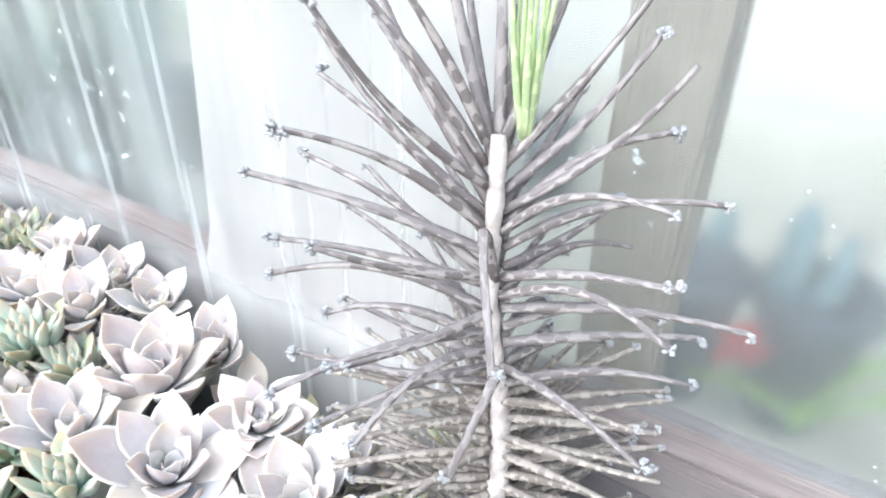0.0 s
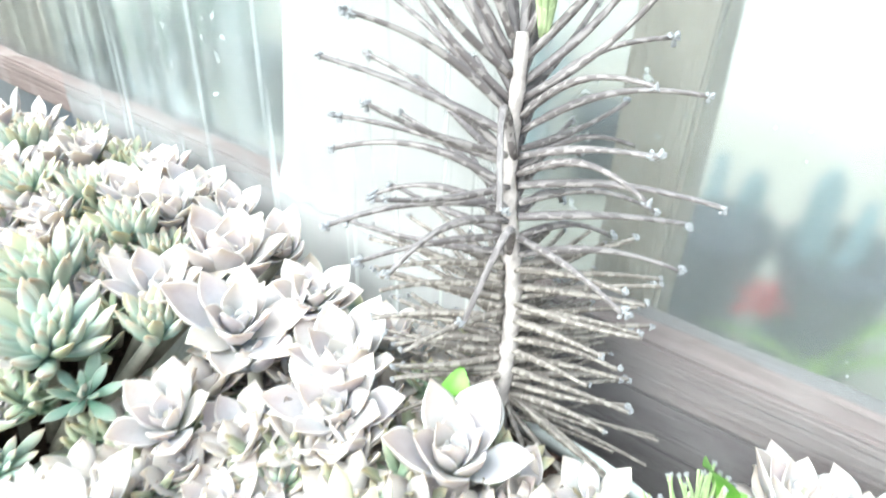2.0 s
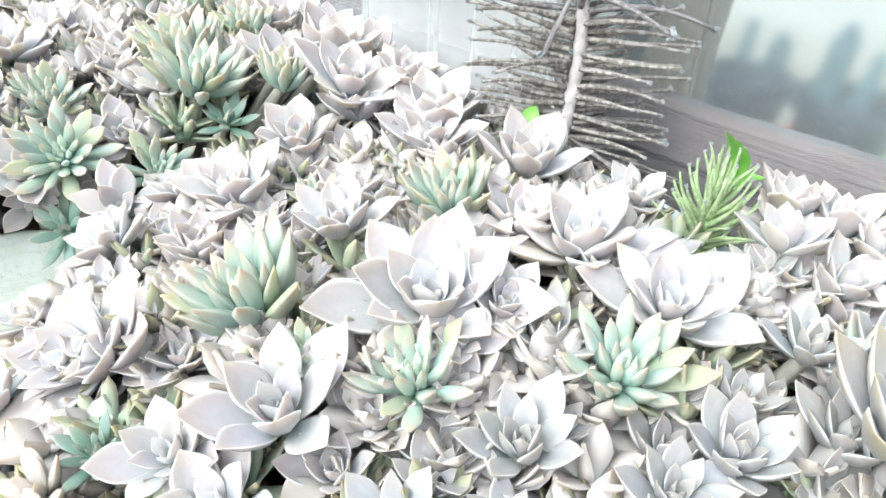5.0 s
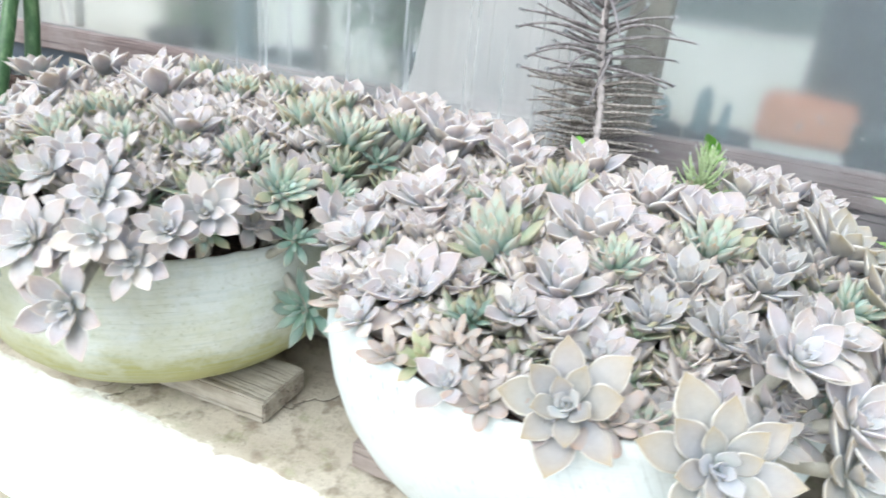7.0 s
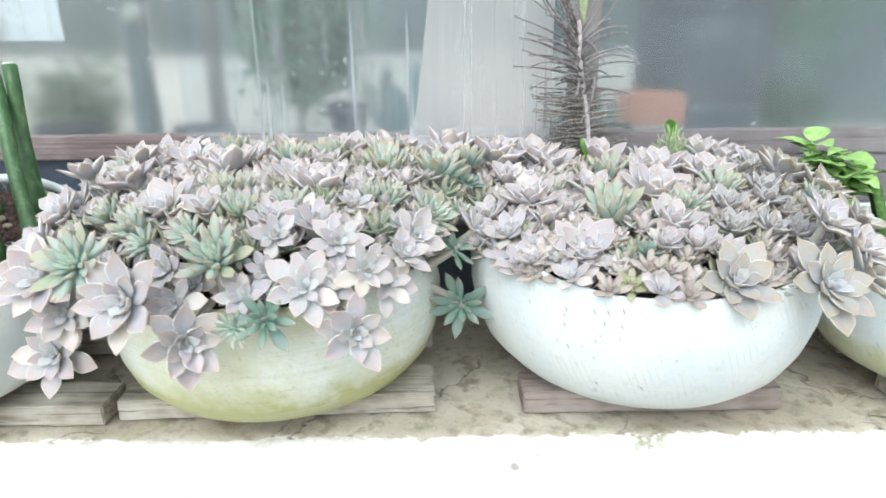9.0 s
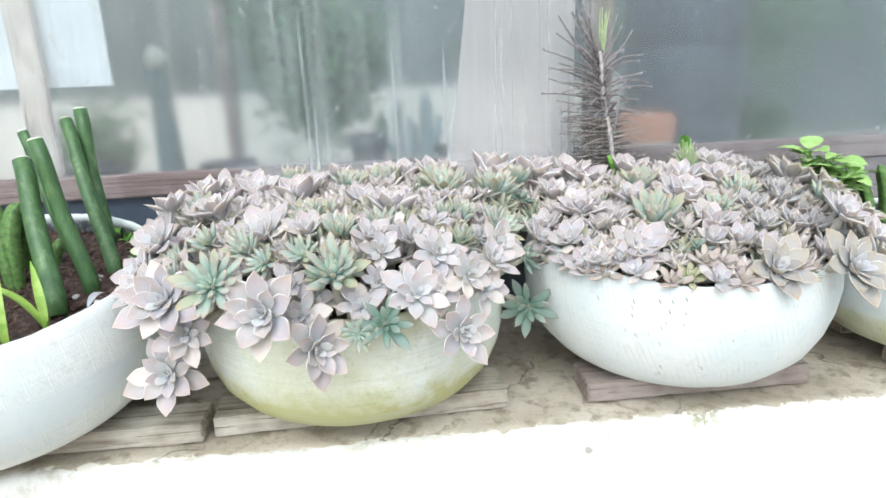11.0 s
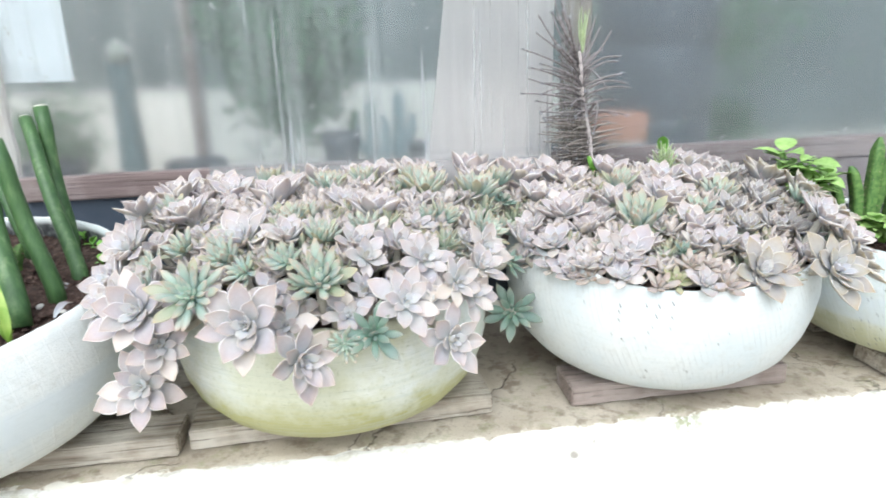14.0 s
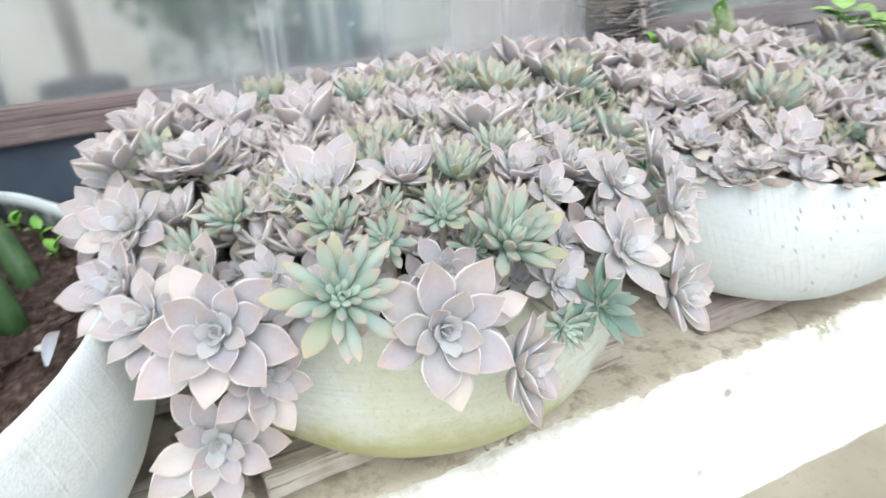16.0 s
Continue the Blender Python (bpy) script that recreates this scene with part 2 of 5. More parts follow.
def limewash_material():
    a = Mat("limewash", 0.85)
    p = a.place()
    z = a.split(p)[2]
    broad, fine = a.noise(p, 9, 5), a.noise(p, 90, 6, 0.7)
    c = a.ramp(broad, (0.3, (0.80, 0.79, 0.74)), (0.7, (0.86, 0.86, 0.83)))
    c = a.mix(a.ramp(fine, (0.66, 0.0), (0.78, 0.35)), c, (0.55, 0.52, 0.45))
    green = a.math("MULTIPLY", a.ramp(a.noise(p, 5.2, 5, 0.7), (0.60, 0.0), (0.72, 1.0)), a.ramp(fine, (0.42, 0.0), (0.6, 1.0)))
    c = a.mix(a.math("MULTIPLY", green, 0.75), c, (0.33, 0.34, 0.20))
    # one mossy scab under the lip, and moss that creeps along the lip beside it
    where = a.split(p)
    off = a.math("ADD", a.math("POWER", a.math("MULTIPLY", a.math("ADD", where[0], 0.065), 24), 2.0), a.math("POWER", a.math("MULTIPLY", a.math("ADD", z, 0.008), 36), 2.0))
    scab = a.math("MULTIPLY", a.ramp(off, (0.1, 1.0), (1.3, 0.0)), a.ramp(a.noise(p, 60, 6, 0.75), (0.44, 0.0), (0.54, 1.0)))
    c = a.mix(a.math("MULTIPLY", scab, 0.8), c, (0.27, 0.30, 0.16))
    creep = a.math("MULTIPLY", a.ramp(z, (-0.035, 0.0), (-0.004, 1.0)), a.ramp(where[0], (0.02, 0.0), (0.20, 1.0)))
    creep = a.math("MULTIPLY", creep, a.ramp(a.noise(p, 26, 6, 0.75), (0.42, 0.0), (0.58, 1.0)))
    c = a.mix(a.math("MULTIPLY", creep, 0.7), c, (0.42, 0.40, 0.17))
    rift = a.math("ABSOLUTE", a.math("ADD", a.math("ADD", where[0], -0.142), a.math("ADD", a.math("MULTIPLY", z, -0.25), a.math("MULTIPLY", a.noise(p, 24, 4), 0.03))))
    rift = a.math("MULTIPLY", a.ramp(rift, (0.0010, 1.0), (0.0028, 0.0)), a.ramp(z, (-0.085, 0.0), (-0.07, 1.0)))
    c = a.mix(a.math("MULTIPLY", rift, 0.75), c, (0.20, 0.17, 0.13))
    chip = a.put("ShaderNodeTexVoronoi", Scale=13.0)
    a.l.new(p, chip.inputs["Vector"])
    chips = a.math("MULTIPLY", a.ramp(chip.outputs["Distance"], (0.08, 1.0), (0.14, 0.0)), a.ramp(a.noise(p, 14, 2), (0.55, 0.0), (0.6, 1.0)))
    lip = a.math("MULTIPLY", a.math("ADD", a.math("MULTIPLY", z, 12), 1.0), a.ramp(a.noise(p, 15, 6, 0.75), (0.48, 0.0), (0.60, 1.0)))
    c = a.mix(a.math("MAXIMUM", a.math("MULTIPLY", lip, 0.45), 0.0), c, (0.33, 0.29, 0.18))
    a.color(a.mix(a.math("MULTIPLY", chips, 0.8), c, (0.35, 0.32, 0.28))).bump(a.math("SUBTRACT", broad, chips), 0.4, 0.006)
    return a.m


M_LIME_WASH = limewash_material()


def ground_material():
    a = Mat("packed_ground", 0.95)
    p = a.place()
    n, f = a.noise(p, 3, 5), a.noise(p, 60, 5, 0.7)
    c = a.ramp(n, (0.3, (0.31, 0.275, 0.21)), (0.7, (0.42, 0.38, 0.31)))
    a.color(a.mix(a.ramp(f, (0.55, 0.0), (0.75, 0.5)), c, (0.21, 0.18, 0.14))).bump(f, 0.5, 0.006)
    return a.m


M_GROUND = ground_material()


def wood_material(name, dark, light, grey, along, scale=1.0):
    a = Mat(name, 0.8)
    s = [90, 90, 90]
    s[along] = 5
    p = a.place(tuple(v * scale for v in s))
    grain = a.noise(p, 1.0, 6, 0.7)
    c = a.ramp(grain, (0.3, dark), (0.7, light))
    c = a.mix(a.ramp(a.noise(a.place(), 9, 4), (0.42, 0.0), (0.62, 0.7)), c, grey)
    split = a.noise(a.place(tuple(v * scale * (0.35 if i == along else 1.6) for i, v in enumerate(s))), 1.0, 3)
    c = a.mix(a.ramp(split, (0.60, 0.0), (0.68, 0.75)), c, tuple(v * 0.3 for v in dark))
    a.color(c).bump(a.math("SUBTRACT", grain, split), 0.7, 0.005)
    return a.m


M_PLANK = wood_material("weathered_plank", (0.19, 0.15, 0.115), (0.53, 0.48, 0.405), (0.67, 0.64, 0.57), 0)
M_BEAM = wood_material("sill_board", (0.165, 0.12, 0.115), (0.285, 0.222, 0.213), (0.335, 0.28, 0.272), 0)
M_POST = wood_material("pale_post", (0.46, 0.38, 0.32), (0.62, 0.54, 0.47), (0.66, 0.60, 0.54), 2)
M_BOARD = wood_material("lower_board", (0.15, 0.115, 0.118), (0.25, 0.205, 0.205), (0.30, 0.255, 0.255), 0)
M_POST_DARK = wood_material("brown_post", (0.20, 0.14, 0.10), (0.34, 0.25, 0.185), (0.36, 0.285, 0.22), 2)


def film_material(name, rough, milky, tint):
    """Clear dusty greenhouse film: it blurs what stands behind it, has gloss, droplet marks and painted sky glare."""
    a = Mat(name, 0.2)
    p = a.place()
    thin = a.put("ShaderNodeBsdfRefraction", Color=(*tint, 1), Roughness=rough, IOR=1.18)
    thin.distribution = "GGX"
    milk = a.put("ShaderNodeBsdfTranslucent", Color=(0.94, 0.93, 0.91, 1) if milky < 0.5 else (0.97, 0.93, 0.89, 1))
    dust_sheen = a.put("ShaderNodeBsdfDiffuse", Color=(0.78, 0.78, 0.77, 1) if milky < 0.5 else (0.80, 0.78, 0.75, 1))
    gloss = a.put("ShaderNodeBsdfGlossy", Color=(1, 1, 1, 1), Roughness=0.12)
    streak = a.noise(a.place((26, 26, 1.2)), 1.0, 4)
    cloud = a.noise(p, 5, 4)
    m1, m2, m3 = (a.n.new("ShaderNodeMixShader") for _ in range(3))
    # even veil: dusty haze plus painted sky glare; the upright streaks are painted sheen
    veil = a.math("ADD", milky * 0.6, a.math("MULTIPLY", a.math("MULTIPLY", a.ramp(streak, (0.50, 0.0), (0.78, 1.0)), a.ramp(cloud, (0.3, 0.3), (0.7, 1.0))), a.math("MULTIPLY", a.ramp(a.math("MULTIPLY", a.split(p)[0], -1.0), (0.05, 0.12), (0.55, 1.0)), 0.36) if milky < 0.5 else 0.16))
    a.l.new(veil, m1.inputs[0])
    a.l.new(thin.outputs[0], m1.inputs[1])
    both = a.n.new("ShaderNodeMixShader")
    both.inputs[0].default_value = 0.45
    a.l.new(milk.outputs[0], both.inputs[1])
    a.l.new(dust_sheen.outputs[0], both.inputs[2])
    a.l.new(both.outputs[0], m1.inputs[2])
    fres = a.put("ShaderNodeFresnel", IOR=1.35)
    a.l.new(fres.outputs[0], m2.inputs[0])
    a.l.new(m1.outputs[0], m2.inputs[1])
    a.l.new(gloss.outputs[0], m2.inputs[2])
    drops = a.put("ShaderNodeTexVoronoi", Scale=62.0)
    a.l.new(p, drops.inputs["Vector"])
    spots = a.math("MULTIPLY", a.ramp(drops.outputs["Distance"], (0.05, 1.0), (0.09, 0.0)), a.ramp(a.noise(p, 11, 2), (0.58, 0.0), (0.61, 1.0)))
    a.l.new(a.math("MULTIPLY", spots, 0.85), m3.inputs[0])
    a.l.new(m2.outputs[0], m3.inputs[1])
    a.l.new(dust_sheen.outputs[0], m3.inputs[2])
    a.l.new(m3.outputs[0], a.n["Material Output"].inputs["Surface"])
    fleck = a.put("ShaderNodeTexVoronoi", Scale=1.0)
    warp = a.n.new("ShaderNodeVectorMath")
    jig = a.put("ShaderNodeTexNoise", Scale=70.0, Detail=2.0)
    a.l.new(p, jig.inputs["Vector"])
    a.l.new(jig.outputs["Color"], warp.inputs[1])
    a.l.new(a.place((34, 34, 28)), warp.inputs[0])
    a.l.new(warp.outputs[0], fleck.inputs["Vector"])
    flecks = a.math("MULTIPLY", a.ramp(fleck.outputs["Distance"], (0.09, 1.0), (0.15, 0.0)), a.ramp(a.noise(p, 4.3, 3), (0.50, 0.0), (0.56, 0.55)))
    m4 = a.n.new("ShaderNodeMixShader")
    a.l.new(flecks, m4.inputs[0])
    a.l.new(m3.outputs[0], m4.inputs[1])
    a.l.new(dust_sheen.outputs[0], m4.inputs[2])
    a.l.new(m4.outputs[0], a.n["Material Output"].inputs["Surface"])
    bend = a.put("ShaderNodeBump", Strength=0.35, Distance=0.01)
    a.l.new(a.noise(a.place((9, 9, 0.8)), 1.0, 2), bend.inputs["Height"])
    for node in (gloss,):
        a.l.new(bend.outputs[0], node.inputs["Normal"])
    return a.m


M_FILM = film_material("greenhouse_film", 0.24, 0.17, (0.93, 0.96, 0.98))
def flap_material():
    """Loose film, mostly clear: sky sheen painted along its upright folds, paler low down."""
    a = Mat("loose_film", 0.3)
    clear = a.put("ShaderNodeBsdfTransparent", Color=(0.95, 0.97, 0.98, 1))
    glow, dust_sheen = a.put("ShaderNodeBsdfTranslucent", Color=(0.90, 0.92, 0.93, 1)), a.put("ShaderNodeBsdfDiffuse", Color=(0.80, 0.84, 0.87, 1))
    both, top = a.n.new("ShaderNodeMixShader"), a.n.new("ShaderNodeMixShader")
    both.inputs[0].default_value = 0.25
    a.l.new(glow.outputs[0], both.inputs[1])
    a.l.new(dust_sheen.outputs[0], both.inputs[2])
    fold = a.noise(a.place((19, 1, 1.0)), 1.0, 3)
    thin = a.noise(a.place((60, 1, 1.6)), 1.0, 2)
    # bright fold streaks stand in for sky glancing off the wrinkles
    veil = a.math("ADD", a.math("MULTIPLY", a.ramp(fold, (0.45, 0.0), (0.70, 1.0)), 0.07), a.math("MULTIPLY", a.ramp(thin, (0.61, 0.0), (0.72, 1.0)), 0.36))
    veil = a.math("ADD", veil, a.math("MULTIPLY", a.ramp(a.split(a.place())[2], (0.445, 1.0), (0.485, 0.0)), 0.22))
    veil = a.math("MULTIPLY", veil, a.ramp(a.math("MULTIPLY", a.split(a.place())[0], -1.0), (0.05, 0.0), (0.20, 1.0)))
    a.l.new(a.math("ADD", veil, a.math("ADD", a.math("MULTIPLY", a.ramp(a.split(a.place())[2], (0.445, 1.0), (0.485, 0.0)), 0.08), 0.02)), top.inputs[0])
    a.l.new(clear.outputs[0], top.inputs[1])
    a.l.new(both.outputs[0], top.inputs[2])
    a.l.new(top.outputs[0], a.n["Material Output"].inputs["Surface"])
    return a.m


M_FLAP = flap_material()
M_FILM_MILKY = film_material("doubled_film", 0.42, 0.54, (0.98, 0.935, 0.945))


def plain(name, c1, c2, scale=12, rough=0.7, bump=0.3):
    a = Mat(name, rough)
    n = a.noise(a.place(), scale, 5)
    a.color(a.ramp(n, (0.3, c1), (0.7, c2))).bump(n, bump, 0.004)
    return a.m


M_TERRACOTTA = plain("terracotta", (0.52, 0.21, 0.125), (0.62, 0.28, 0.175), 20)
M_DARK_POT = plain("dark_pot", (0.025, 0.032, 0.045), (0.05, 0.06, 0.08), 9, 0.5)
M_DARK_NET = plain("shade_net", (0.045, 0.066, 0.068), (0.14, 0.165, 0.158), 1.9, 0.95)
M_WHITE_WALL = plain("whitewashed_blockwork", (0.56, 0.52, 0.46), (0.72, 0.68, 0.62), 3)
M_SAND = plain("sand_bed", (0.40, 0.35, 0.28), (0.56, 0.50, 0.42), 12, 0.95)
M_FOLIAGE = plain("dark_foliage", (0.045, 0.115, 0.05), (0.115, 0.235, 0.10), 25, 0.6)
M_COLUMN = plain("bluish_cactus", (0.13, 0.20, 0.215), (0.22, 0.31, 0.33), 30, 0.6)
M_WOOL = plain("pale_wool", (0.40, 0.42, 0.36), (0.54, 0.55, 0.49), 60, 0.9)
M_FRESH = plain("fresh_leaf", (0.13, 0.34, 0.045), (0.27, 0.52, 0.10), 40, 0.4)
M_SPROUT = plain("yellow_green_leaf", (0.20, 0.36, 0.045), (0.38, 0.52, 0.12), 55, 0.45)
M_PAPER = plain("white_sheet", (0.60, 0.63, 0.64), (0.70, 0.72, 0.72), 6, 0.6)
M_CUT = plain("dry_cut_end", (0.62, 0.62, 0.52), (0.80, 0.80, 0.72), 60, 0.8)
M_STONE = plain("pale_pebble", (0.55, 0.53, 0.50), (0.75, 0.73, 0.70), 40, 0.8)
M_DRY = plain("dry_leaf", (0.28, 0.22, 0.16), (0.45, 0.38, 0.30), 50, 0.85)
M_BLACK = plain("dark_blue_plastic", (0.052, 0.068, 0.098), (0.10, 0.125, 0.165), 8, 0.35)
M_RED_FLOWER = plain("red_petal", (0.50, 0.03, 0.04), (0.65, 0.06, 0.07), 40, 0.5)


def spear_material():
    a = Mat("banded_spear_leaf", 0.42)
    p = a.place((60, 60, 22))
    n = a.noise(p, 1.0, 5)
    c = a.ramp(n, (0.3, (0.045, 0.105, 0.04)), (0.55, (0.08, 0.165, 0.06)), (0.75, (0.17, 0.265, 0.12)))
    line = a.noise(a.place((240, 240, 5)), 1.0, 3)
    a.color(a.mix(a.ramp(line, (0.5, 0.0), (0.62, 0.35)), c, (0.03, 0.085, 0.03))).bump(line, 0.3, 0.002)
    return a.m


M_SPEAR = spear_material()


def fluted_material():
    a = Mat("fluted_cactus_skin", 0.55)
    n = a.noise(a.place(), 90, 5)
    a.color(a.ramp(n, (0.35, (0.075, 0.17, 0.045)), (0.7, (0.20, 0.34, 0.10)))).bump(n, 0.4, 0.003)
    return a.m


M_FLUTED = fluted_material()


def spotted_leaf(name, base, pale, spot, ridge, along=15, around=5.0):
    """Tubular leaf: dark blotches run round it, a darker channel along its upper side."""
    a = Mat(name, 0.6)
    uv = a.n.new("ShaderNodeTexCoord").outputs["UV"]
    u = a.split(uv)
    vec = a.n.new("ShaderNodeCombineXYZ")
    a.l.new(a.math("MULTIPLY", u[0], along), vec.inputs[0])
    a.l.new(a.math("MULTIPLY", a.math("PINGPONG", u[1], 0.5), around), vec.inputs[1])
    a.l.new(a.math("MULTIPLY", a.rand(), 37), vec.inputs[2])
    v = a.put("ShaderNodeTexVoronoi", Scale=1.0, Randomness=1.0)
    a.l.new(vec.outputs[0], v.inputs["Vector"])
    wave = a.noise(vec.outputs[0], 1.3, 3)
    dots = a.ramp(a.math("ADD", v.outputs["Distance"], a.math("MULTIPLY", wave, 0.35)), (0.70, 1.0), (0.77, 0.0))
    fine = a.noise(a.coords("Object"), 160, 5, 0.7)
    c = a.mix(a.ramp(fine, (0.35, 0.0), (0.7, 1.0)), base, pale)
    c = a.mix(a.math("MULTIPLY", dots, 0.80), c, spot)
    top = a.ramp(a.math("ABSOLUTE", a.math("SUBTRACT", u[1], 0.25)), (0.08, 1.0), (0.19, 0.0))
    a.color(a.mix(a.math("MULTIPLY", top, 0.62), c, ridge)).bump(fine, 0.3, 0.0015)
    return a.m


M_KAL = spotted_leaf("spotted_grey_leaf", (0.28, 0.25, 0.247), (0.40, 0.365, 0.36), (0.10, 0.082, 0.085), (0.22, 0.20, 0.215))
M_KAL_LOW = spotted_leaf("spotted_tan_leaf", (0.32, 0.285, 0.255), (0.45, 0.405, 0.37), (0.11, 0.09, 0.08), (0.28, 0.25, 0.24), 19, 2.4)
M_KAL_GREEN = spotted_leaf("spotted_green_leaf", (0.44, 0.55, 0.28), (0.62, 0.70, 0.46), (0.32, 0.40, 0.22), (0.44, 0.57, 0.27), 10, 2.5)
M_KAL_STEM = plain("pinkish_grey_stem", (0.36, 0.315, 0.305), (0.62, 0.56, 0.55), 90, 0.8, 0.9)
M_PLANTLET = plain("grey_plantlet", (0.26, 0.265, 0.29), (0.42, 0.42, 0.44), 120, 0.7)


# ---- mesh helpers ----
def mesh_of(name, verts, faces, material, uvs=None, smooth=True):
    me = bpy.data.meshes.new(name)
    me.from_pydata([tuple(v) for v in verts], [], faces)
    if uvs is not None:
        layer = me.uv_layers.new(name="UVMap")
        for lp in me.loops:
            layer.data[lp.index].uv = uvs[lp.vertex_index]
    me.polygons.foreach_set("use_smooth", [smooth] * len(me.polygons))
    me.materials.append(material)
    me.update()
    return me


def from_bm(name, bm, material, smooth=False):
    me = bpy.data.meshes.new(name)
    bm.to_mesh(me)
    bm.free()
    me.polygons.foreach_set("use_smooth", [smooth] * len(me.polygons))
    me.materials.append(material)
    return me


def part(name, me, parent, m=None, label=""):
    ob = new(name, me)
    ob.parent = parent
    if m is not None:
        ob.matrix_basis = m
    return tagged(ob, label)


def thing(name, m, label, category, group="", kind=""):
    ob = new(name)
    ob.empty_display_size = 0.03
    ob.matrix_basis = m
    return tagged(ob, label, category, group, kind)


def slab(name, lo, hi, material, bevel=0.004, cuts=0, rough=0.0, seed=0):
    """A box with rounded, slightly uneven edges."""
    bm = bmesh.new()
    bmesh.ops.create_cube(bm, size=1)
    lo, hi = Vector(lo), Vector(hi)
    for v in bm.verts:
        v.co = Vector([lo[i] + (v.co[i] + 0.5) * (hi[i] - lo[i]) for i in range(3)])
    if cuts:
        longest = max(range(3), key=lambda i: hi[i] - lo[i])
        bmesh.ops.subdivide_edges(bm, edges=[e for e in bm.edges if abs((e.verts[0].co - e.verts[1].co)[longest]) > 1e-6], cuts=cuts)
    if bevel:
        bmesh.ops.bevel(bm, geom=[e for e in bm.edges if e.calc_face_angle(0) > 0.5], offset=bevel, segments=2, affect="EDGES")
    if rough:
        for v in bm.verts:
            v.co += Vector(noise.noise_vector(v.co * 23 + Vector((seed, 0, 0)))) * rough
    return from_bm(name, bm, material)


def tube(name, path, radii, material, sides=8, squash=1.0, flutes=0, cap=True):
    """A closed tube along a list of points; uv runs along and round."""
    path = [Vector(p) for p in path]
    verts, faces, uvs = [], [], []
    n = len(path)
    up = Vector((0, 0, 1)) if abs((path[-1] - path[0]).normalized().z) < 0.9 else Vector((0, 1, 0))
    for i, p in enumerate(path):
        d = (path[min(i + 1, n - 1)] - path[max(i - 1, 0)]).normalized()
        s = d.cross(up).normalized()
        w = s.cross(d).normalized()
        for j in range(sides):
            a = 2 * math.pi * j / sides
            r = radii[i] * (1 + (0.28 * (1 if j % 2 else -1) if flutes else 0))
            verts.append(p + s * math.cos(a) * r + w * math.sin(a) * r * squash)
            uvs.append((i / (n - 1), j / sides))
    for i in range(n - 1):
        for j in range(sides):
            k = (j + 1) % sides
            faces.append((i * sides + j, i * sides + k, (i + 1) * sides + k, (i + 1) * sides + j))
    if cap:
        faces.append(tuple(reversed(range(sides))))
        faces.append(tuple((n - 1) * sides + j for j in range(sides)))
    return mesh_of(name, verts, faces, material, uvs)


# ---- the setting ----
WALL_Y = 0.63
LEDGE_H = 0.325
XL, XR = -3.2, 2.6


def build_ledge():
    """Concrete top with a broken front edge; the limewash runs unevenly over that edge."""
    nx, rows = 420, 8
    verts, faces = [], []
    depth = [WALL_Y + 0.06, 0.45, 0.3, 0.15, 0.07, 0.03, 0.012]
    for i in range(nx + 1):
        x = XL + (XR - XL) * i / nx
        jag = 0.014 * noise.noise((x * 9, 3.1, 0)) + 0.007 * noise.noise((x * 33, 7.7, 0))
        for y in depth:
            z = 0.004 * noise.noise((x * 5, y * 9, 1.3)) + 0.002 * noise.noise((x * 28, y * 28, 5.1))
            if y < 0.1:
                y += jag * (1 if y < 0.05 else 0.5)
            verts.append((x, y, z))
        verts.append((x, 0.004 + jag, -0.009 + 0.004 * noise.noise((x * 20, 0, 2))))
    for i in range(nx):
        for j in range(rows - 1):
            a = i * rows + j
            faces.append((a, a + 1, a + rows + 1, a + rows))
    ob = new("ledge_top", mesh_of("ledge_top", verts, faces, M_CONCRETE))
    tagged(ob, "cracked grey-brown concrete top of the planting ledge", "ledge", kind="structure")
    verts, faces = [], []
    prof = [(0.03, -0.006), (0.008, -0.002), (-0.005, -0.005), (-0.013, -0.018), (-0.016, -0.06), (-0.017, -0.12), (-0.018, -0.22), (-0.02, -LEDGE_H)]
    for i in range(nx + 1):
        x = XL + (XR - XL) * i / nx
        jag = 0.010 * noise.noise((x * 7, 1.1, 0)) + 0.006 * noise.noise((x * 31, 4.7, 0))
        for k, (y, z) in enumerate(prof):
            w = 0.004 * noise.noise((x * 11, z * 11, 8.2)) + 0.0015 * noise.noise((x * 50, z * 50, 2.2))
            verts.append((x, y + w + (jag if k < 4 else 0), z + (0.005 * noise.noise((x * 26, 0, 9)) if 0 < k < 4 else 0)))
    n = len(prof)
    for i in range(nx):
        for j in range(n - 1):
            a = i * n + j
            faces.append((a, a + 1, a + n + 1, a + n))
    ob = new("ledge_front", mesh_of("ledge_front", verts, faces, M_LIME_WASH))
    tagged(ob, "whitewashed front face of the ledge with chips and green stains", "wall", kind="structure")
    core = new("ledge_core", slab("ledge_core", (XL, 0.03, -LEDGE_H), (XR, WALL_Y + 0.06, -0.02), M_CONCRETE, 0))
    tagged(core, "solid concrete body of the ledge", "ledge", kind="structure")


build_ledge()


def build_ground():
    verts, faces = [], []
    xs = [-400, -60, -12, -5, -3, -2, -1, 0, 1, 2, 3, 5, 12, 60, 400]
    ys = [-400, -60, -12, -5, -3, -2, -1.2, -0.6, -0.2, 0.02, 1, 3, 12, 60, 400]
    for x in xs:
        for y in ys:
            verts.append((x, y, -LEDGE_H + 0.01 * noise.noise((x, y, 0)) * (abs(x) < 6 and abs(y) < 6)))
    n = len(ys)
    for i in range(len(xs) - 1):
        for j in range(n - 1):
            a = i * n + j
            faces.append((a, a + n, a + n + 1, a + 1))
    tagged(new("ground", mesh_of("ground", verts, faces, M_GROUND)), "pale packed sandy ground before the ledge", "ground", kind="structure")


build_ground()


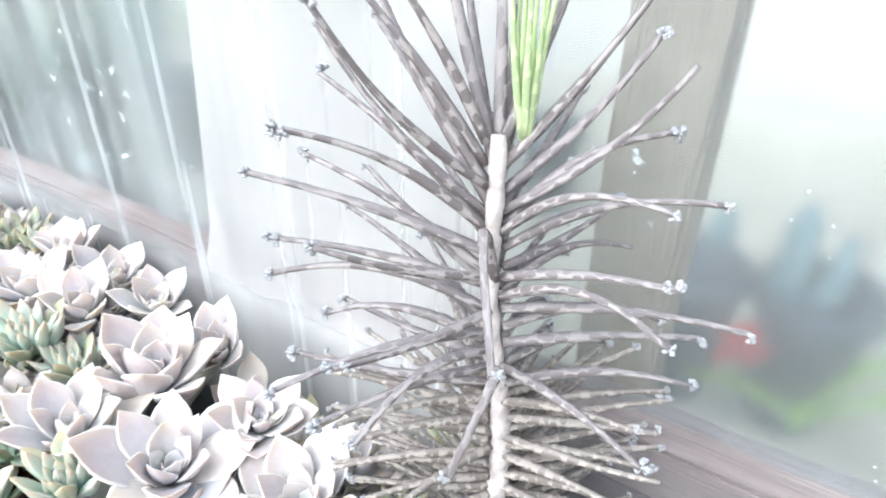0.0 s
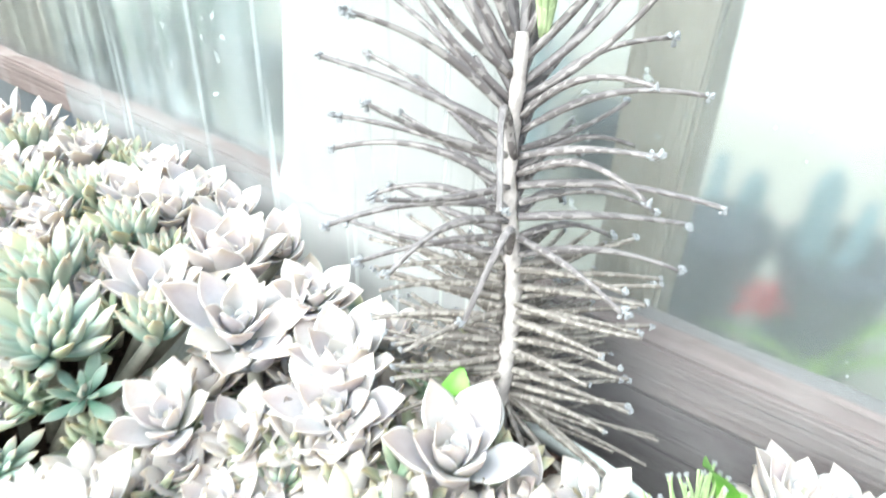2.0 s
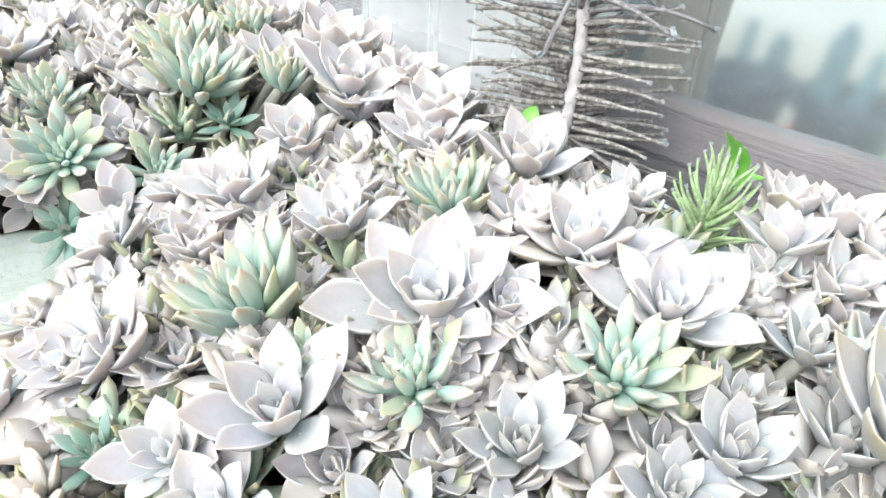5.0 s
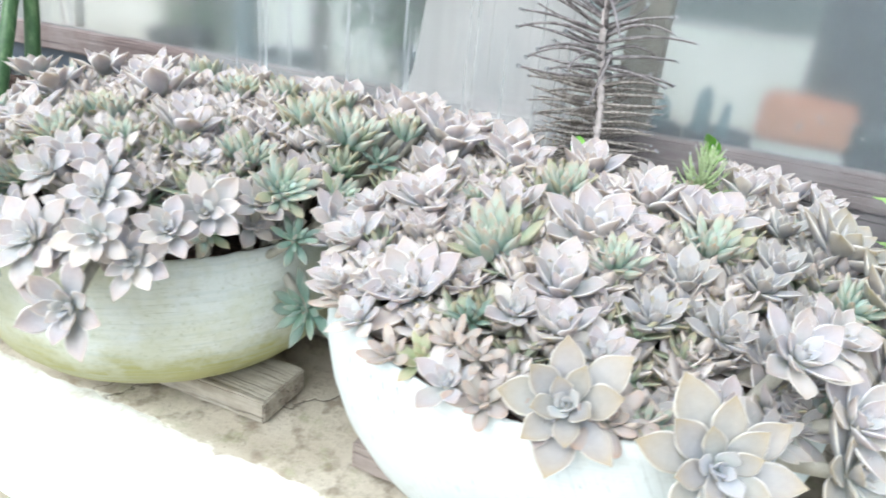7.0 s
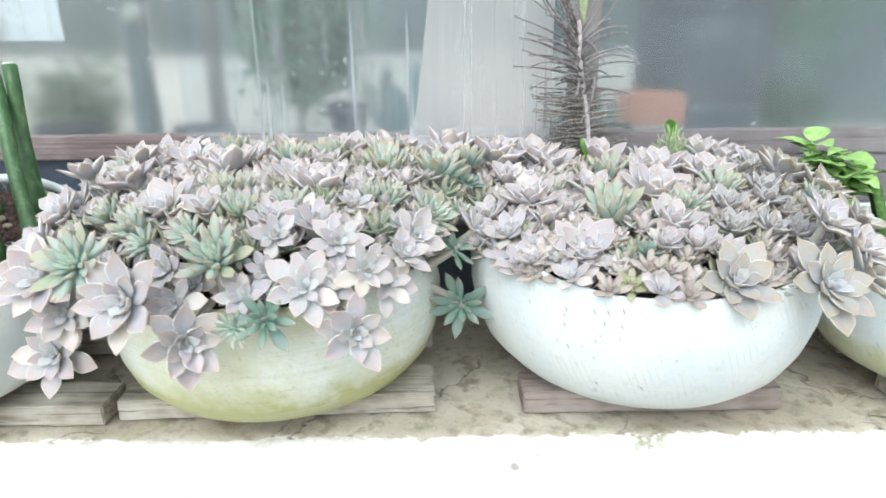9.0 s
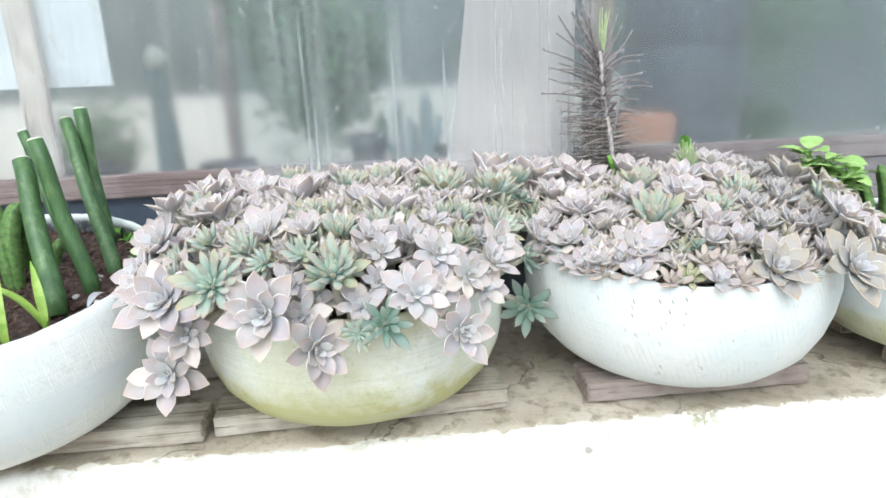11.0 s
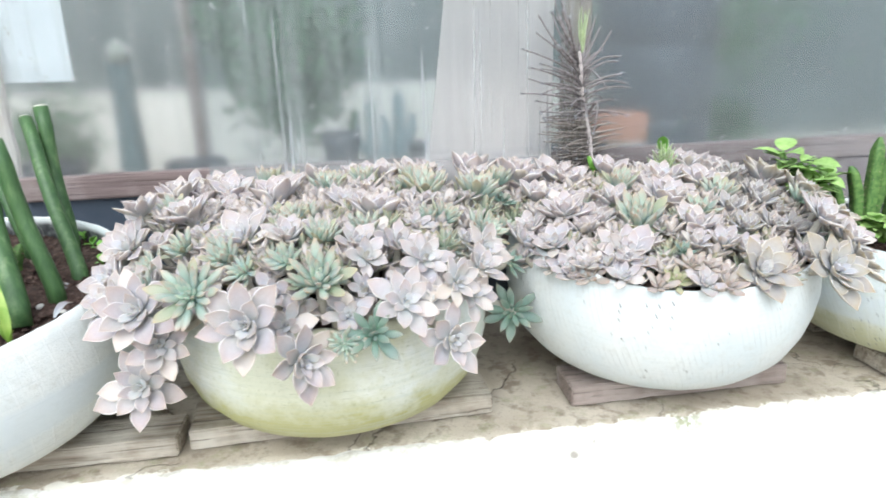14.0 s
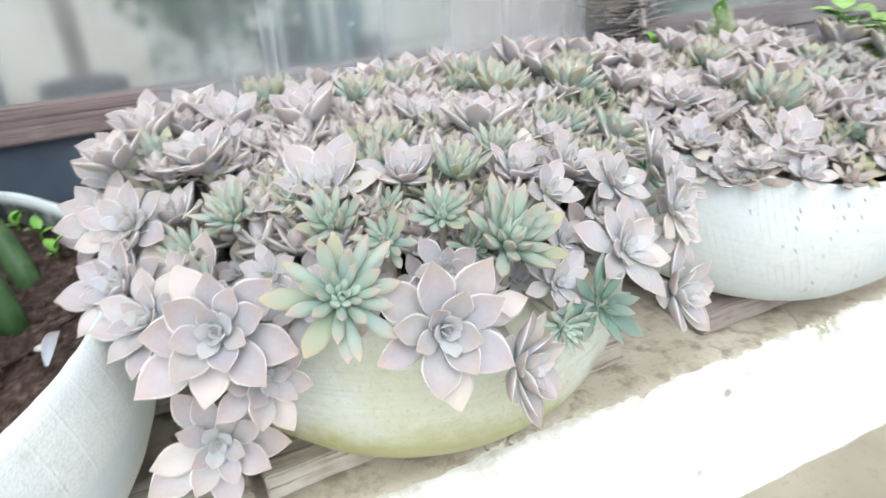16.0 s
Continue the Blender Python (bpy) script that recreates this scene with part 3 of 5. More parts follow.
def build_wall():
    sill = new("sill_board", slab("sill_board", (XL, WALL_Y - 0.012, 0.40), (XR, WALL_Y + 0.045, 0.458), M_BEAM, 0.004, 60, 0.0025))
    tagged(sill, "reddish-brown weathered timber rail along the foot of the film", "rail", kind="structure")
    skirt = new("wall_skirt", slab("wall_skirt", (XL, WALL_Y + 0.012, -0.01), (XR, WALL_Y + 0.04, 0.398), M_BLACK, 0.002))
    tagged(skirt, "dark plastic skirting under the timber rail", "wall", kind="structure")
    lower = new("lower_board", slab("lower_board", (-0.62, WALL_Y - 0.006, 0.215), (XR, WALL_Y + 0.0115, 0.396), M_BOARD, 0.003, 60, 0.002))
    tagged(lower, "dull purple-brown board under the timber rail", "board", kind="structure")
    # film: a thin closed sheet with upright folds
    for name, x0, x1, y0, mat, amp, label in (("greenhouse_film", XL, XR, WALL_Y + 0.020, M_FILM, 0.006, "clear dusty greenhouse film with upright folds and droplet marks"),
                                             ("film_overlap", -0.505, -0.168, WALL_Y - 0.020, M_FILM_MILKY, 0.003, "milky doubled strip of film hanging over the clear film"),
                                             ("film_flap", -1.06, XR, WALL_Y - 0.032, M_FLAP, 0.004, "loose clear film hanging in folds over the timber rail")):
        wide = name == "greenhouse_film"
        nx, nz = (300, 3) if name != "film_overlap" else (60, 12)
        z0, z1 = (0.44, 1.75) if wide else (0.26, 1.75)
        verts, faces = [], []
        for layer in (0, 1):
            for i in range(nx + 1):
                for k in range(nz + 1):
                    s, q = i / nx, k / nz
                    x, z = x0 + (x1 - x0) * s, z0 + (z1 - z0) * q
                    if name == "film_overlap":
                        x += (0.13 * (z - 0.45) - 0.35 * max(0.0, 0.47 - z)) * (1 - s)
                    y = y0 + amp * noise.noise((x * 14, z * 0.7, 3)) + layer * 0.002
                    verts.append((x, y, z))
        h = (nx + 1) * (nz + 1)
        for i in range(nx):
            for k in range(nz):
                a = i * (nz + 1) + k
                faces.append((a, a + nz + 1, a + nz + 2, a + 1))
                faces.append((h + a, h + a + 1, h + a + nz + 2, h + a + nz + 1))
        ob = new(name, mesh_of(name, verts, faces, mat))
        ob.visible_shadow = False
        tagged(ob, label, "film", kind="structure")
    for x0, x1, y0, y1, mat, label in ((-1.602, -1.537, WALL_Y + 0.048, WALL_Y + 0.078, M_POST, "pale knotty timber post standing behind the film"),
                                       (-0.108, -0.037, WALL_Y + 0.05, WALL_Y + 0.10, M_POST_DARK, "brown timber post standing behind the film"),
                                       (1.15, 1.22, WALL_Y + 0.05, WALL_Y + 0.10, M_POST_DARK, "brown timber post standing behind the film")):
        z0 = 0.458 if mat is M_POST else -LEDGE_H
        post = new("wall_post", slab("wall_post", (x0, y0, z0), (x1, y1, 1.75), mat, 0.004, 20, 0.004, x0))
        tagged(post, label, "post", kind="structure")


build_wall()


def build_backspace():
    """The growing house behind the film: sand bench, low white wall, shade net."""
    bench = new("plant_bench", slab("plant_bench", (XL, WALL_Y + 0.12, -LEDGE_H), (XR + 1.5, 2.25, 0.22), M_SAND, 0.01))
    tagged(bench, "sandy raised bed inside the growing house", "bed", kind="structure")
    low = new("wall_back", slab("wall_back", (-4.0, 2.3, -LEDGE_H), (1.0, 2.45, 0.57), M_WHITE_WALL, 0.02, 30, 0.01))
    tagged(low, "low whitewashed wall behind the bed", "wall", kind="structure")
    net = new("wall_net", slab("wall_net", (-6.0, 2.7, -LEDGE_H), (6.0, 2.75, 2.6), M_DARK_NET, 0.0))
    tagged(net, "dark green shade netting at the back of the house", "netting", kind="structure")


build_backspace()


# ---- tyre planters ----
def build_tyre(cx, cy, r, rim, base, mat, soil_drop, label, seed, tip=0.0, deep=1.0):
    root = thing("tyre_planter", pose(cx, cy, base, tip), label, "planter", "tyre planters on the ledge")
    h = rim - base
    prof = [(0.58, 0.012), (0.62, 0.0), (0.72, 0.018), (0.83, 0.085), (0.92, 0.22), (0.97, 0.38), (0.995, 0.54), (1.0, 0.70), (0.985, 0.82), (0.962, 0.93), (0.944, 1.0),
            (0.930, 1.006), (0.918, 0.99), (0.915, 0.90), (0.935, 0.6), (0.92, 0.4), (0.85, 0.2), (0.70, 0.1)]
    sides = 128
    verts, faces, uvs = [], [], []
    for j in range(sides + 1):
        a = 2 * math.pi * j / sides
        ca, sa = math.cos(a), math.sin(a)
        for k, (pr, pz) in enumerate(prof):
            wob = 1 + 0.012 * noise.noise((ca * 1.3 + seed, sa * 1.3, pz)) + 0.003 * noise.noise((ca * 9 + seed, sa * 9, pz * 4))
            lift = 0.010 * noise.noise((ca * 1.1 + seed, sa * 1.1, 5)) + 0.003 * noise.noise((ca * 14, sa * 14, seed)) if pz > 0.8 else 0
            verts.append((r * pr * wob * ca, r * deep * pr * wob * sa, h * pz + lift))
            uvs.append((j / sides, pz if k < 11 else 1.0 if k < 13 else 2.0))
    n = len(prof)
    for j in range(sides):
        for k in range(n - 1):
            a = j * n + k
            faces.append((a, a + n, a + n + 1, a + 1))
    part("tyre_wall", mesh_of("tyre_wall", verts, faces, mat, uvs), root)
    verts, faces = [(0, 0, h - soil_drop)], []
    rings, seg = 14, 56
    for i in range(1, rings + 1):
        for j in range(seg):
            a = 2 * math.pi * j / seg
            q = r * 0.925 * i / rings
            p = Vector((q * math.cos(a), q * math.sin(a), 0))
            z = h - soil_drop + 0.010 * noise.noise(p * 18 + Vector((seed, 0, 0))) + 0.006 * noise.noise(p * 60)
            verts.append((p.x, p.y * deep, z))
    for j in range(seg):
        faces.append((0, 1 + j, 1 + (j + 1) % seg))
    for i in range(rings - 1):
        for j in range(seg):
            a, b = 1 + i * seg + j, 1 + i * seg + (j + 1) % seg
            faces.append((a, a + seg, b + seg, b))
    part("soil", mesh_of("soil", verts, faces, M_SOIL), root, label="dark crumbly potting soil")
    return root


A_C, B_C, C_C, D_C = (-0.768, 0.232, 0.325), (-0.037, 0.262, 0.343), (-1.50, 0.20, 0.356), (0.66, 0.21, 0.33)
BED_A, BED_B = (-0.765, 0.224, 0.31), (-0.062, 0.195, 0.32)
build_tyre(*A_C, 0.295, 0.046, M_TYRE_MOSSY, 0.014, "white-painted tyre planter with yellow-green moss round its foot", 1.0)
build_tyre(*B_C, 0.356, 0.083, M_TYRE_CLEAN, 0.020, "clean white-painted tyre planter with black nicks, tipped forward", 2.0, 9.0, 0.95)
build_tyre(*C_C, 0.352, 0.075, M_TYRE_RIBBED, 0.045, "wide ribbed white-painted tyre planter holding spear plants", 3.0, 8.0)
build_tyre(*D_C, 0.30, 0.046, M_TYRE_STAINED, 0.05, "white-painted tyre planter stained green along its foot", 4.0)

M_PLANK_BROWN = wood_material("brown_plank", (0.19, 0.15, 0.135), (0.36, 0.30, 0.275), (0.42, 0.365, 0.34), 0)
for x0, x1, y0, y1, tilt, high, brown in ((-1.062, -0.455, 0.075, 0.19, 1.5, 0.042, False), (-1.052, -0.462, 0.35, 0.46, 0, 0.042, False), (-1.85, -1.075, 0.055, 0.15, -1, 0.042, False), (-1.8, -1.1, 0.33, 0.43, 0.5, 0.042, False),
                                          (-0.285, 0.215, 0.075, 0.18, 0.5, 0.046, True), (-0.26, 0.18, 0.43, 0.50, 0, 0.116, True), (0.45, 0.95, 0.06, 0.16, 0, 0.042, False), (0.45, 0.95, 0.30, 0.40, 0, 0.042, False)):
    cx, cy = (x0 + x1) / 2, (y0 + y1) / 2
    ob = new("plank", slab("plank", (x0 - cx, y0 - cy, 0), (x1 - cx, y1 - cy, high), M_PLANK_BROWN if brown else M_PLANK, 0.003, 24, 0.003, x0))
    ob.matrix_basis = pose(cx, cy, 0.004, 0, 0, tilt)
    tagged(ob, ("dull brown timber block propping a tyre planter" if high > 0.1 else "dull brown timber plank under a tyre planter") if brown else "weathered grey timber plank under a tyre planter", "plank", "planks under the tyres")


# ---- succulent rosettes ----
def leaf_mesh(name, material, width, thick, shape, nu=11, nv=10, cup=0.10, curl=0.10):
    """A fleshy leaf one unit long, foot at the origin, blade along +y, upper side +z; uv: along, nearness to the margin."""
    verts, faces, uvs = [], [], []
    for i in range(nu + 1):
        u = 1 - (1 - i / nu) ** 1.25
        w = width * shape(u)
        t = thick * (0.55 + 0.45 * math.sin(math.pi * min(1, u * 1.15))) * (1 - 0.55 * u ** 4)
        lift = curl * u * u
        for j in range(nv):
            a = 2 * math.pi * j / nv
            x = math.cos(a)
            s = math.sin(a)
            z = t * (0.42 * s if s > 0 else 0.75 * s)
            verts.append((w * x, u, lift + z * (0.25 + 0.75 * shape(u) ** 0.7) + cup * w * 2 * x * x))
            uvs.append((u, abs(x) if s >= -0.01 else abs(x) * 0.9))
    for i in range(nu):
        for j in range(nv):
            k = (j + 1) % nv
            faces.append((i * nv + j, i * nv + k, (i + 1) * nv + k, (i + 1) * nv + j))
    faces.append(tuple(reversed(range(nv))))
    faces.append(tuple(nu * nv + j for j in range(nv)))
    me = mesh_of(name, verts, faces, material, uvs)
    return me


def spade(u):
    if u < 0.60:
        return 0.30 + 0.70 * math.sin(math.pi / 2 * u / 0.60) ** 1.2
    q = (u - 0.60) / 0.40
    return max(0.010, (1 - q ** 2.0) * (1 - 0.32 * q ** 2))


def finger(u):
    if u < 0.6:
        return 0.50 + 0.5 * math.sin(math.pi / 2 * u / 0.6)
    q = (u - 0.6) / 0.4
    return max(0.08, math.sqrt(max(0.0, 1 - q ** 2.4)) * (1 - 0.12 * q))


def spoon(u):
    if u < 0.68:
        return 0.46 + 0.54 * math.sin(math.pi / 2 * u / 0.68) ** 1.4
    q = (u - 0.68) / 0.32
    return max(0.04, (1 - q ** 2.2) * (1 - 0.2 * q ** 2))


M_OLD = ghost_leaf("old_leaf", (0.63, 0.60, 0.59), (0.62, 0.57, 0.55), (0.58, 0.48, 0.42), (0.82, 0.77, 0.74), (0.62, 0.66, 0.63))
M_OLIVE = ghost_leaf("olive_leaf", (0.333, 0.423, 0.312), (0.393, 0.423, 0.312), (0.444, 0.373, 0.252), (0.494, 0.504, 0.403), (0.302, 0.454, 0.333))
M_HEART = ghost_leaf("heart_leaf", (0.57, 0.605, 0.63), (0.56, 0.56, 0.59), (0.55, 0.50, 0.49), (0.90, 0.88, 0.87), (0.56, 0.66, 0.65))
M_MINT_HEART = ghost_leaf("mint_heart", (0.44, 0.64, 0.54), (0.50, 0.63, 0.54), (0.54, 0.53, 0.45), (0.60, 0.70, 0.62), (0.40, 0.70, 0.56))
M_DUSKY = ghost_leaf("dusky_leaf", (0.36, 0.375, 0.395), (0.36, 0.345, 0.36), (0.40, 0.345, 0.30), (0.80, 0.78, 0.76), (0.40, 0.46, 0.44))
LEAVES = {
    "mint_heart": [leaf_mesh("mint_heart", M_MINT_HEART, 0.13, 0.20, spoon, cup=0.06, curl=0.2)],
    "old": [leaf_mesh("old_leaf", M_OLD, 0.26, 0.11, spade, cup=0.15, curl=0.06)],
    "olive": [leaf_mesh("olive_leaf", M_OLIVE, 0.155, 0.16, spoon, cup=0.10, curl=0.08)],
    "heart": [leaf_mesh("heart_leaf", M_HEART, w, 0.12, spade, cup=0.16, curl=0.16) for w in (0.24, 0.28)],
    "ghost": [leaf_mesh("ghost_leaf", M_GHOST, w, 0.12, spade, cup=c, curl=k) for w, c, k in ((0.26, 0.20, 0.14), (0.28, 0.24, 0.20), (0.235, 0.16, 0.08))],
    "tan": [leaf_mesh("tan_leaf", M_TAN, w, 0.12, spade, cup=c, curl=k) for w, c, k in ((0.24, 0.16, 0.08), (0.265, 0.20, 0.12))],
    "mint": [leaf_mesh("mint_leaf", M_MINT, w, 0.20, spoon, cup=0.06, curl=k) for w, k in ((0.118, 0.16), (0.132, 0.24), (0.110, 0.10))],
    "teal": [leaf_mesh("teal_leaf", M_BLUE, w, 0.16, spade, cup=0.08, curl=k) for w, k in ((0.142, 0.06), (0.158, 0.12))],
    "dusky": [leaf_mesh("dusky_leaf", M_DUSKY, w, 0.14, spade, cup=0.16, curl=k) for w, k in ((0.20, 0.08), (0.22, 0.16))],
    "russet": [leaf_mesh("russet_leaf", M_RED, 0.2, 0.2, finger, cup=0.06, curl=0.1)],
    "lime": [leaf_mesh("lime_leaf", M_LIME, 0.2, 0.18, spade, cup=0.1, curl=0.1)],
}
STEM = tube("stem", [(0, 0, 0), (0, 0.03, 0.25), (0, 0.0, 0.6), (0, 0, 1)], [1, 1.05, 1, 0.9], M_STEM, 7)
HABIT = {  # leaves, lowest angle, rise to the heart, shrink to the heart
    "ghost": (20, 6, 66, 0.80), "tan": (21, 4, 66, 0.80), "mint": (36, 14, 62, 0.70), "teal": (22, -2, 70, 0.72), "dusky": (24, 8, 66, 0.78), "russet": (20, 5, 75, 0.75), "lime": (22, 5, 72, 0.78)}
LABEL = {
    "ghost": ("pale rosy-grey rosette succulent with broad pointed waxy leaves", "succulent"),
    "tan": ("large rosette succulent with tan-tipped grey spoon leaves", "succulent"),
    "mint": ("mint-green rosette succulent with narrow blunt fleshy leaves", "succulent"),
    "teal": ("blue-green star-shaped rosette succulent with slim leaves", "succulent"),
    "dusky": ("small dusky lilac-grey rosette succulent with crowded pointed leaves", "succulent"),
    "russet": ("small russet-tinged rosette succulent near the planter rim", "succulent"),
    "lime": ("small yellow-green rosette succulent at the planter rim", "succulent")}
rng = random.Random(7)


def rosette(kind, at, axis, r, root_at, bed):
    """One rosette: leaves in a spiral on a short stem that reaches down into the soil."""
    at, axis = Vector(at), Vector(axis).normalized()
    turn = axis.to_track_quat("Z", "Y").to_matrix().to_4x4()
    home = Matrix.Translation(at) @ turn
    label, cat = LABEL[kind]
    ob = thing("succulent_rosette", home, label, cat, bed)
    count, low, rise, shrink = HABIT[kind]
    low += (22 + 30 * max(0.0, at.y - 0.22)) * max(0.0, 1 - math.acos(max(-1.0, min(1.0, axis.z))) / radians(55))      # upright ones stay cupped
    count = max(10, round(count * min(1.15, 0.48 + r * 8.5)) + rng.randint(-2, 2))
    spin, upright = rng.uniform(0, 360), max(0.0, 1 - math.acos(max(-1.0, min(1.0, axis.z))) / radians(60))
    reach = (1.11 + 0.14 * upright) * (0.94 if kind in ("mint", "teal") else 1.0)
    close = rng.uniform(-6, 9)
    for i in range(count):
        q = i / (count - 1)
        ang = min(70 if kind in ("ghost", "tan") else 80, low + close + rise * q ** 1.3 + rng.uniform(-5, 5))
        size = r * reach * (1 - shrink * q ** 1.25) * rng.uniform(0.9, 1.07)
        look_of = kind
        if kind in ("ghost", "tan") and q > 0.68:
            look_of = "heart"
        elif kind == "mint" and q > 0.70:
            look_of = "mint_heart"
        elif kind in ("ghost", "mint") and q < 0.30 and rng.random() < 0.22:
            look_of = "old" if kind == "ghost" else "olive"
        me = rng.choice(LEAVES[look_of])
        foot = r * (0.005 + 0.10 * (1 - q))
        m = pose(0, 0, 0, 0, 0, spin + i * 137.508 + rng.uniform(-7, 7)) @ pose(0, foot, r * (0.16 * q - 0.10), ang, rng.uniform(-6, 6), rng.uniform(-5, 5)) @ Matrix.Diagonal((size * rng.uniform(0.92, 1.1), size, size, 1))
        part("leaf", me, ob, m)
    # stem down to the soil
    down = home.inverted() @ Vector(root_at)
    long = down.length
    q = down.to_track_quat("Z", "Y").to_matrix().to_4x4()
    thick = 0.0045 + r * 0.05
    part("stem", STEM, ob, q @ Matrix.Diagonal((thick, thick, long, 1)), "brownish woody stem")
    return ob


def bed_height(which, x, y):
    cx, cy, r = BED_A if which == "A" else BED_B
    d = math.hypot(x - cx, y - cy) / r
    if which == "A":
        return max(0.28, 0.445 - 0.05 * d ** 2.4) if y < cy else 0.442 + 0.008 * min(1.0, (y - cy) / 0.2)
    return max(0.30, 0.410 + 0.17 * min(y - cy, 0.25) - (0.045 if y < cy else 0.02) * d * d)


def set_rosette(which, kind, x, y, r, lift=0.0):
    cx, cy, tr = BED_A if which == "A" else BED_B
    if which == "B" and kind == "ghost" and x > 0.05 and y < 0.45 and r < 0.05:
        kind = "dusky"          # the end of this bed is crowded with a smaller sort
    out = Vector((x - cx, y - cy, 0))
    d = out.length / tr
    out = out.normalized() if d > 0.01 else Vector((0, -1, 0))
    front = max(0.0, -out.y * 0.75 + 0.25)
    lean = math.radians(min(62, max(4, (d - 0.45) * 92 * min(1, front + 0.15))))
    lean *= 1.0 if which == "A" else 0.8
    axis = Vector((0, 0, 1)) * math.cos(lean) + out * math.sin(lean) + Vector((rng.uniform(-0.18, 0.18), -0.13 + rng.uniform(-0.16, 0.16), 0))
    z = bed_height(which, x, y) - 0.25 * r * math.cos(lean) ** 2 + 0.010 * math.sin(lean) + lift
    root = Vector((cx, cy, 0)) + out * min(d * tr * 0.8, tr * 0.84) + Vector((0, 0, 0.25))
    return rosette(kind, (x, y, z), axis, r, root, "rosettes in the mossy tyre" if which == "A" else "rosettes in the clean tyre")


SET_A_GHOST = [(-1.155, 0.095, 0.056), (-0.918, 0.085, 0.068), (-0.834, 0.056, 0.048),
               (-1.041, 0.232, 0.056), (-1.09, 0.38, 0.060), (-0.875, 0.324, 0.066), (-0.672, 0.17, 0.060), (-0.641, 0.0, 0.047), (-0.603, -0.045, 0.048), (-0.487, 0.015, 0.052),
               (-1.085, 0.165, 0.048), (-0.974, 0.388, 0.052), (-1.135, 0.265, 0.052), (-0.714, 0.005, 0.042), (-0.70, -0.045, 0.040), (-0.555, -0.095, 0.046), (-0.726, 0.246, 0.046),
               (-0.565, 0.490, 0.052), (-0.425, 0.385, 0.058), (-0.325, 0.405, 0.066), (-0.420, 0.462, 0.070), (-0.300, 0.475, 0.048), (-0.64, 0.480, 0.054), (-0.373, 0.150, 0.048), (-1.02, 0.46, 0.05), (-0.80, 0.50, 0.045)]
SET_A_MINT = [(-0.90, 0.465, 0.052), (-0.765, 0.41, 0.052), (-0.549, 0.33, 0.064), (-0.560, 0.43, 0.050),
              (-0.440, 0.285, 0.064), (-0.68, 0.445, 0.048), (-0.837, 0.15, 0.044), (-0.774, 0.034, 0.044), (-0.532, 0.162, 0.044), (-0.455, 0.135, 0.055), (-0.937, 0.004, 0.044),
              (-1.028, 0.101, 0.044), (-0.899, -0.054, 0.036), (-0.83, -0.042, 0.038), (-0.696, 0.07, 0.040), (-0.376, 0.355, 0.044), (-0.40, 0.205, 0.044)]
SET_B_GHOST = [(-0.024, 0.224, 0.076), (0.023, 0.352, 0.066), (0.113, 0.335, 0.060), (-0.029, 0.091, 0.058), (-0.005, 0.026, 0.046), (0.101, 0.172, 0.044),
               (0.079, 0.086, 0.040), (-0.190, 0.400, 0.058), (-0.081, 0.420, 0.057), (-0.300, 0.315, 0.052), (-0.265, 0.213, 0.058), (-0.142, 0.236, 0.048), (-0.220, 0.440, 0.062),
               (0.148, 0.535, 0.052), (0.202, 0.251, 0.042), (0.247, 0.309, 0.040), (0.246, 0.403, 0.040), (0.155, 0.105, 0.042), (0.22, 0.18, 0.042),
               (0.205, 0.366, 0.038), (0.265, 0.47, 0.044), (0.186, 0.20, 0.038), (0.20, 0.10, 0.042), (-0.06, 0.03, 0.040), (-0.30, 0.40, 0.048), (0.20, 0.46, 0.046)]
SET_B_TAN = [(0.285, 0.010, 0.064), (0.30, 0.10, 0.06)]
SET_B_MINT = [(-0.126, 0.137, 0.067), (-0.091, 0.322, 0.053), (0.119, 0.258, 0.053), (0.019, 0.163, 0.046), (-0.051, 0.126, 0.030)]
for rows, bed, kind in ((SET_A_GHOST, "A", "ghost"), (SET_A_MINT, "A", "mint"), (SET_B_GHOST, "B", "ghost"), (SET_B_TAN, "B", "tan"), (SET_B_MINT, "B", "mint")):
    for x, y, r in rows:
        set_rosette(bed, kind, x, y, r)
rosette("lime", (-0.135, -0.045, 0.316), (0.0, -0.55, 0.8), 0.034, (-0.13, 0.0, 0.25), "rosettes in the clean tyre")
set_rosette("B", "russet", -0.105, -0.035, 0.030)
set_rosette("B", "russet", -0.075, -0.045, 0.026)
set_rosette("B", "teal", -0.10, 0.0, 0.028)
set_rosette("A", "teal", -0.383, 0.283, 0.036, -0.03)
set_rosette("A", "teal", -0.413, 0.108, 0.040, -0.04)
rosette("teal", (-0.403, 0.120, 0.216), (-0.1, -0.95, 0.35), 0.062, (-0.50, 0.17, 0.26), "rosettes in the mossy tyre")
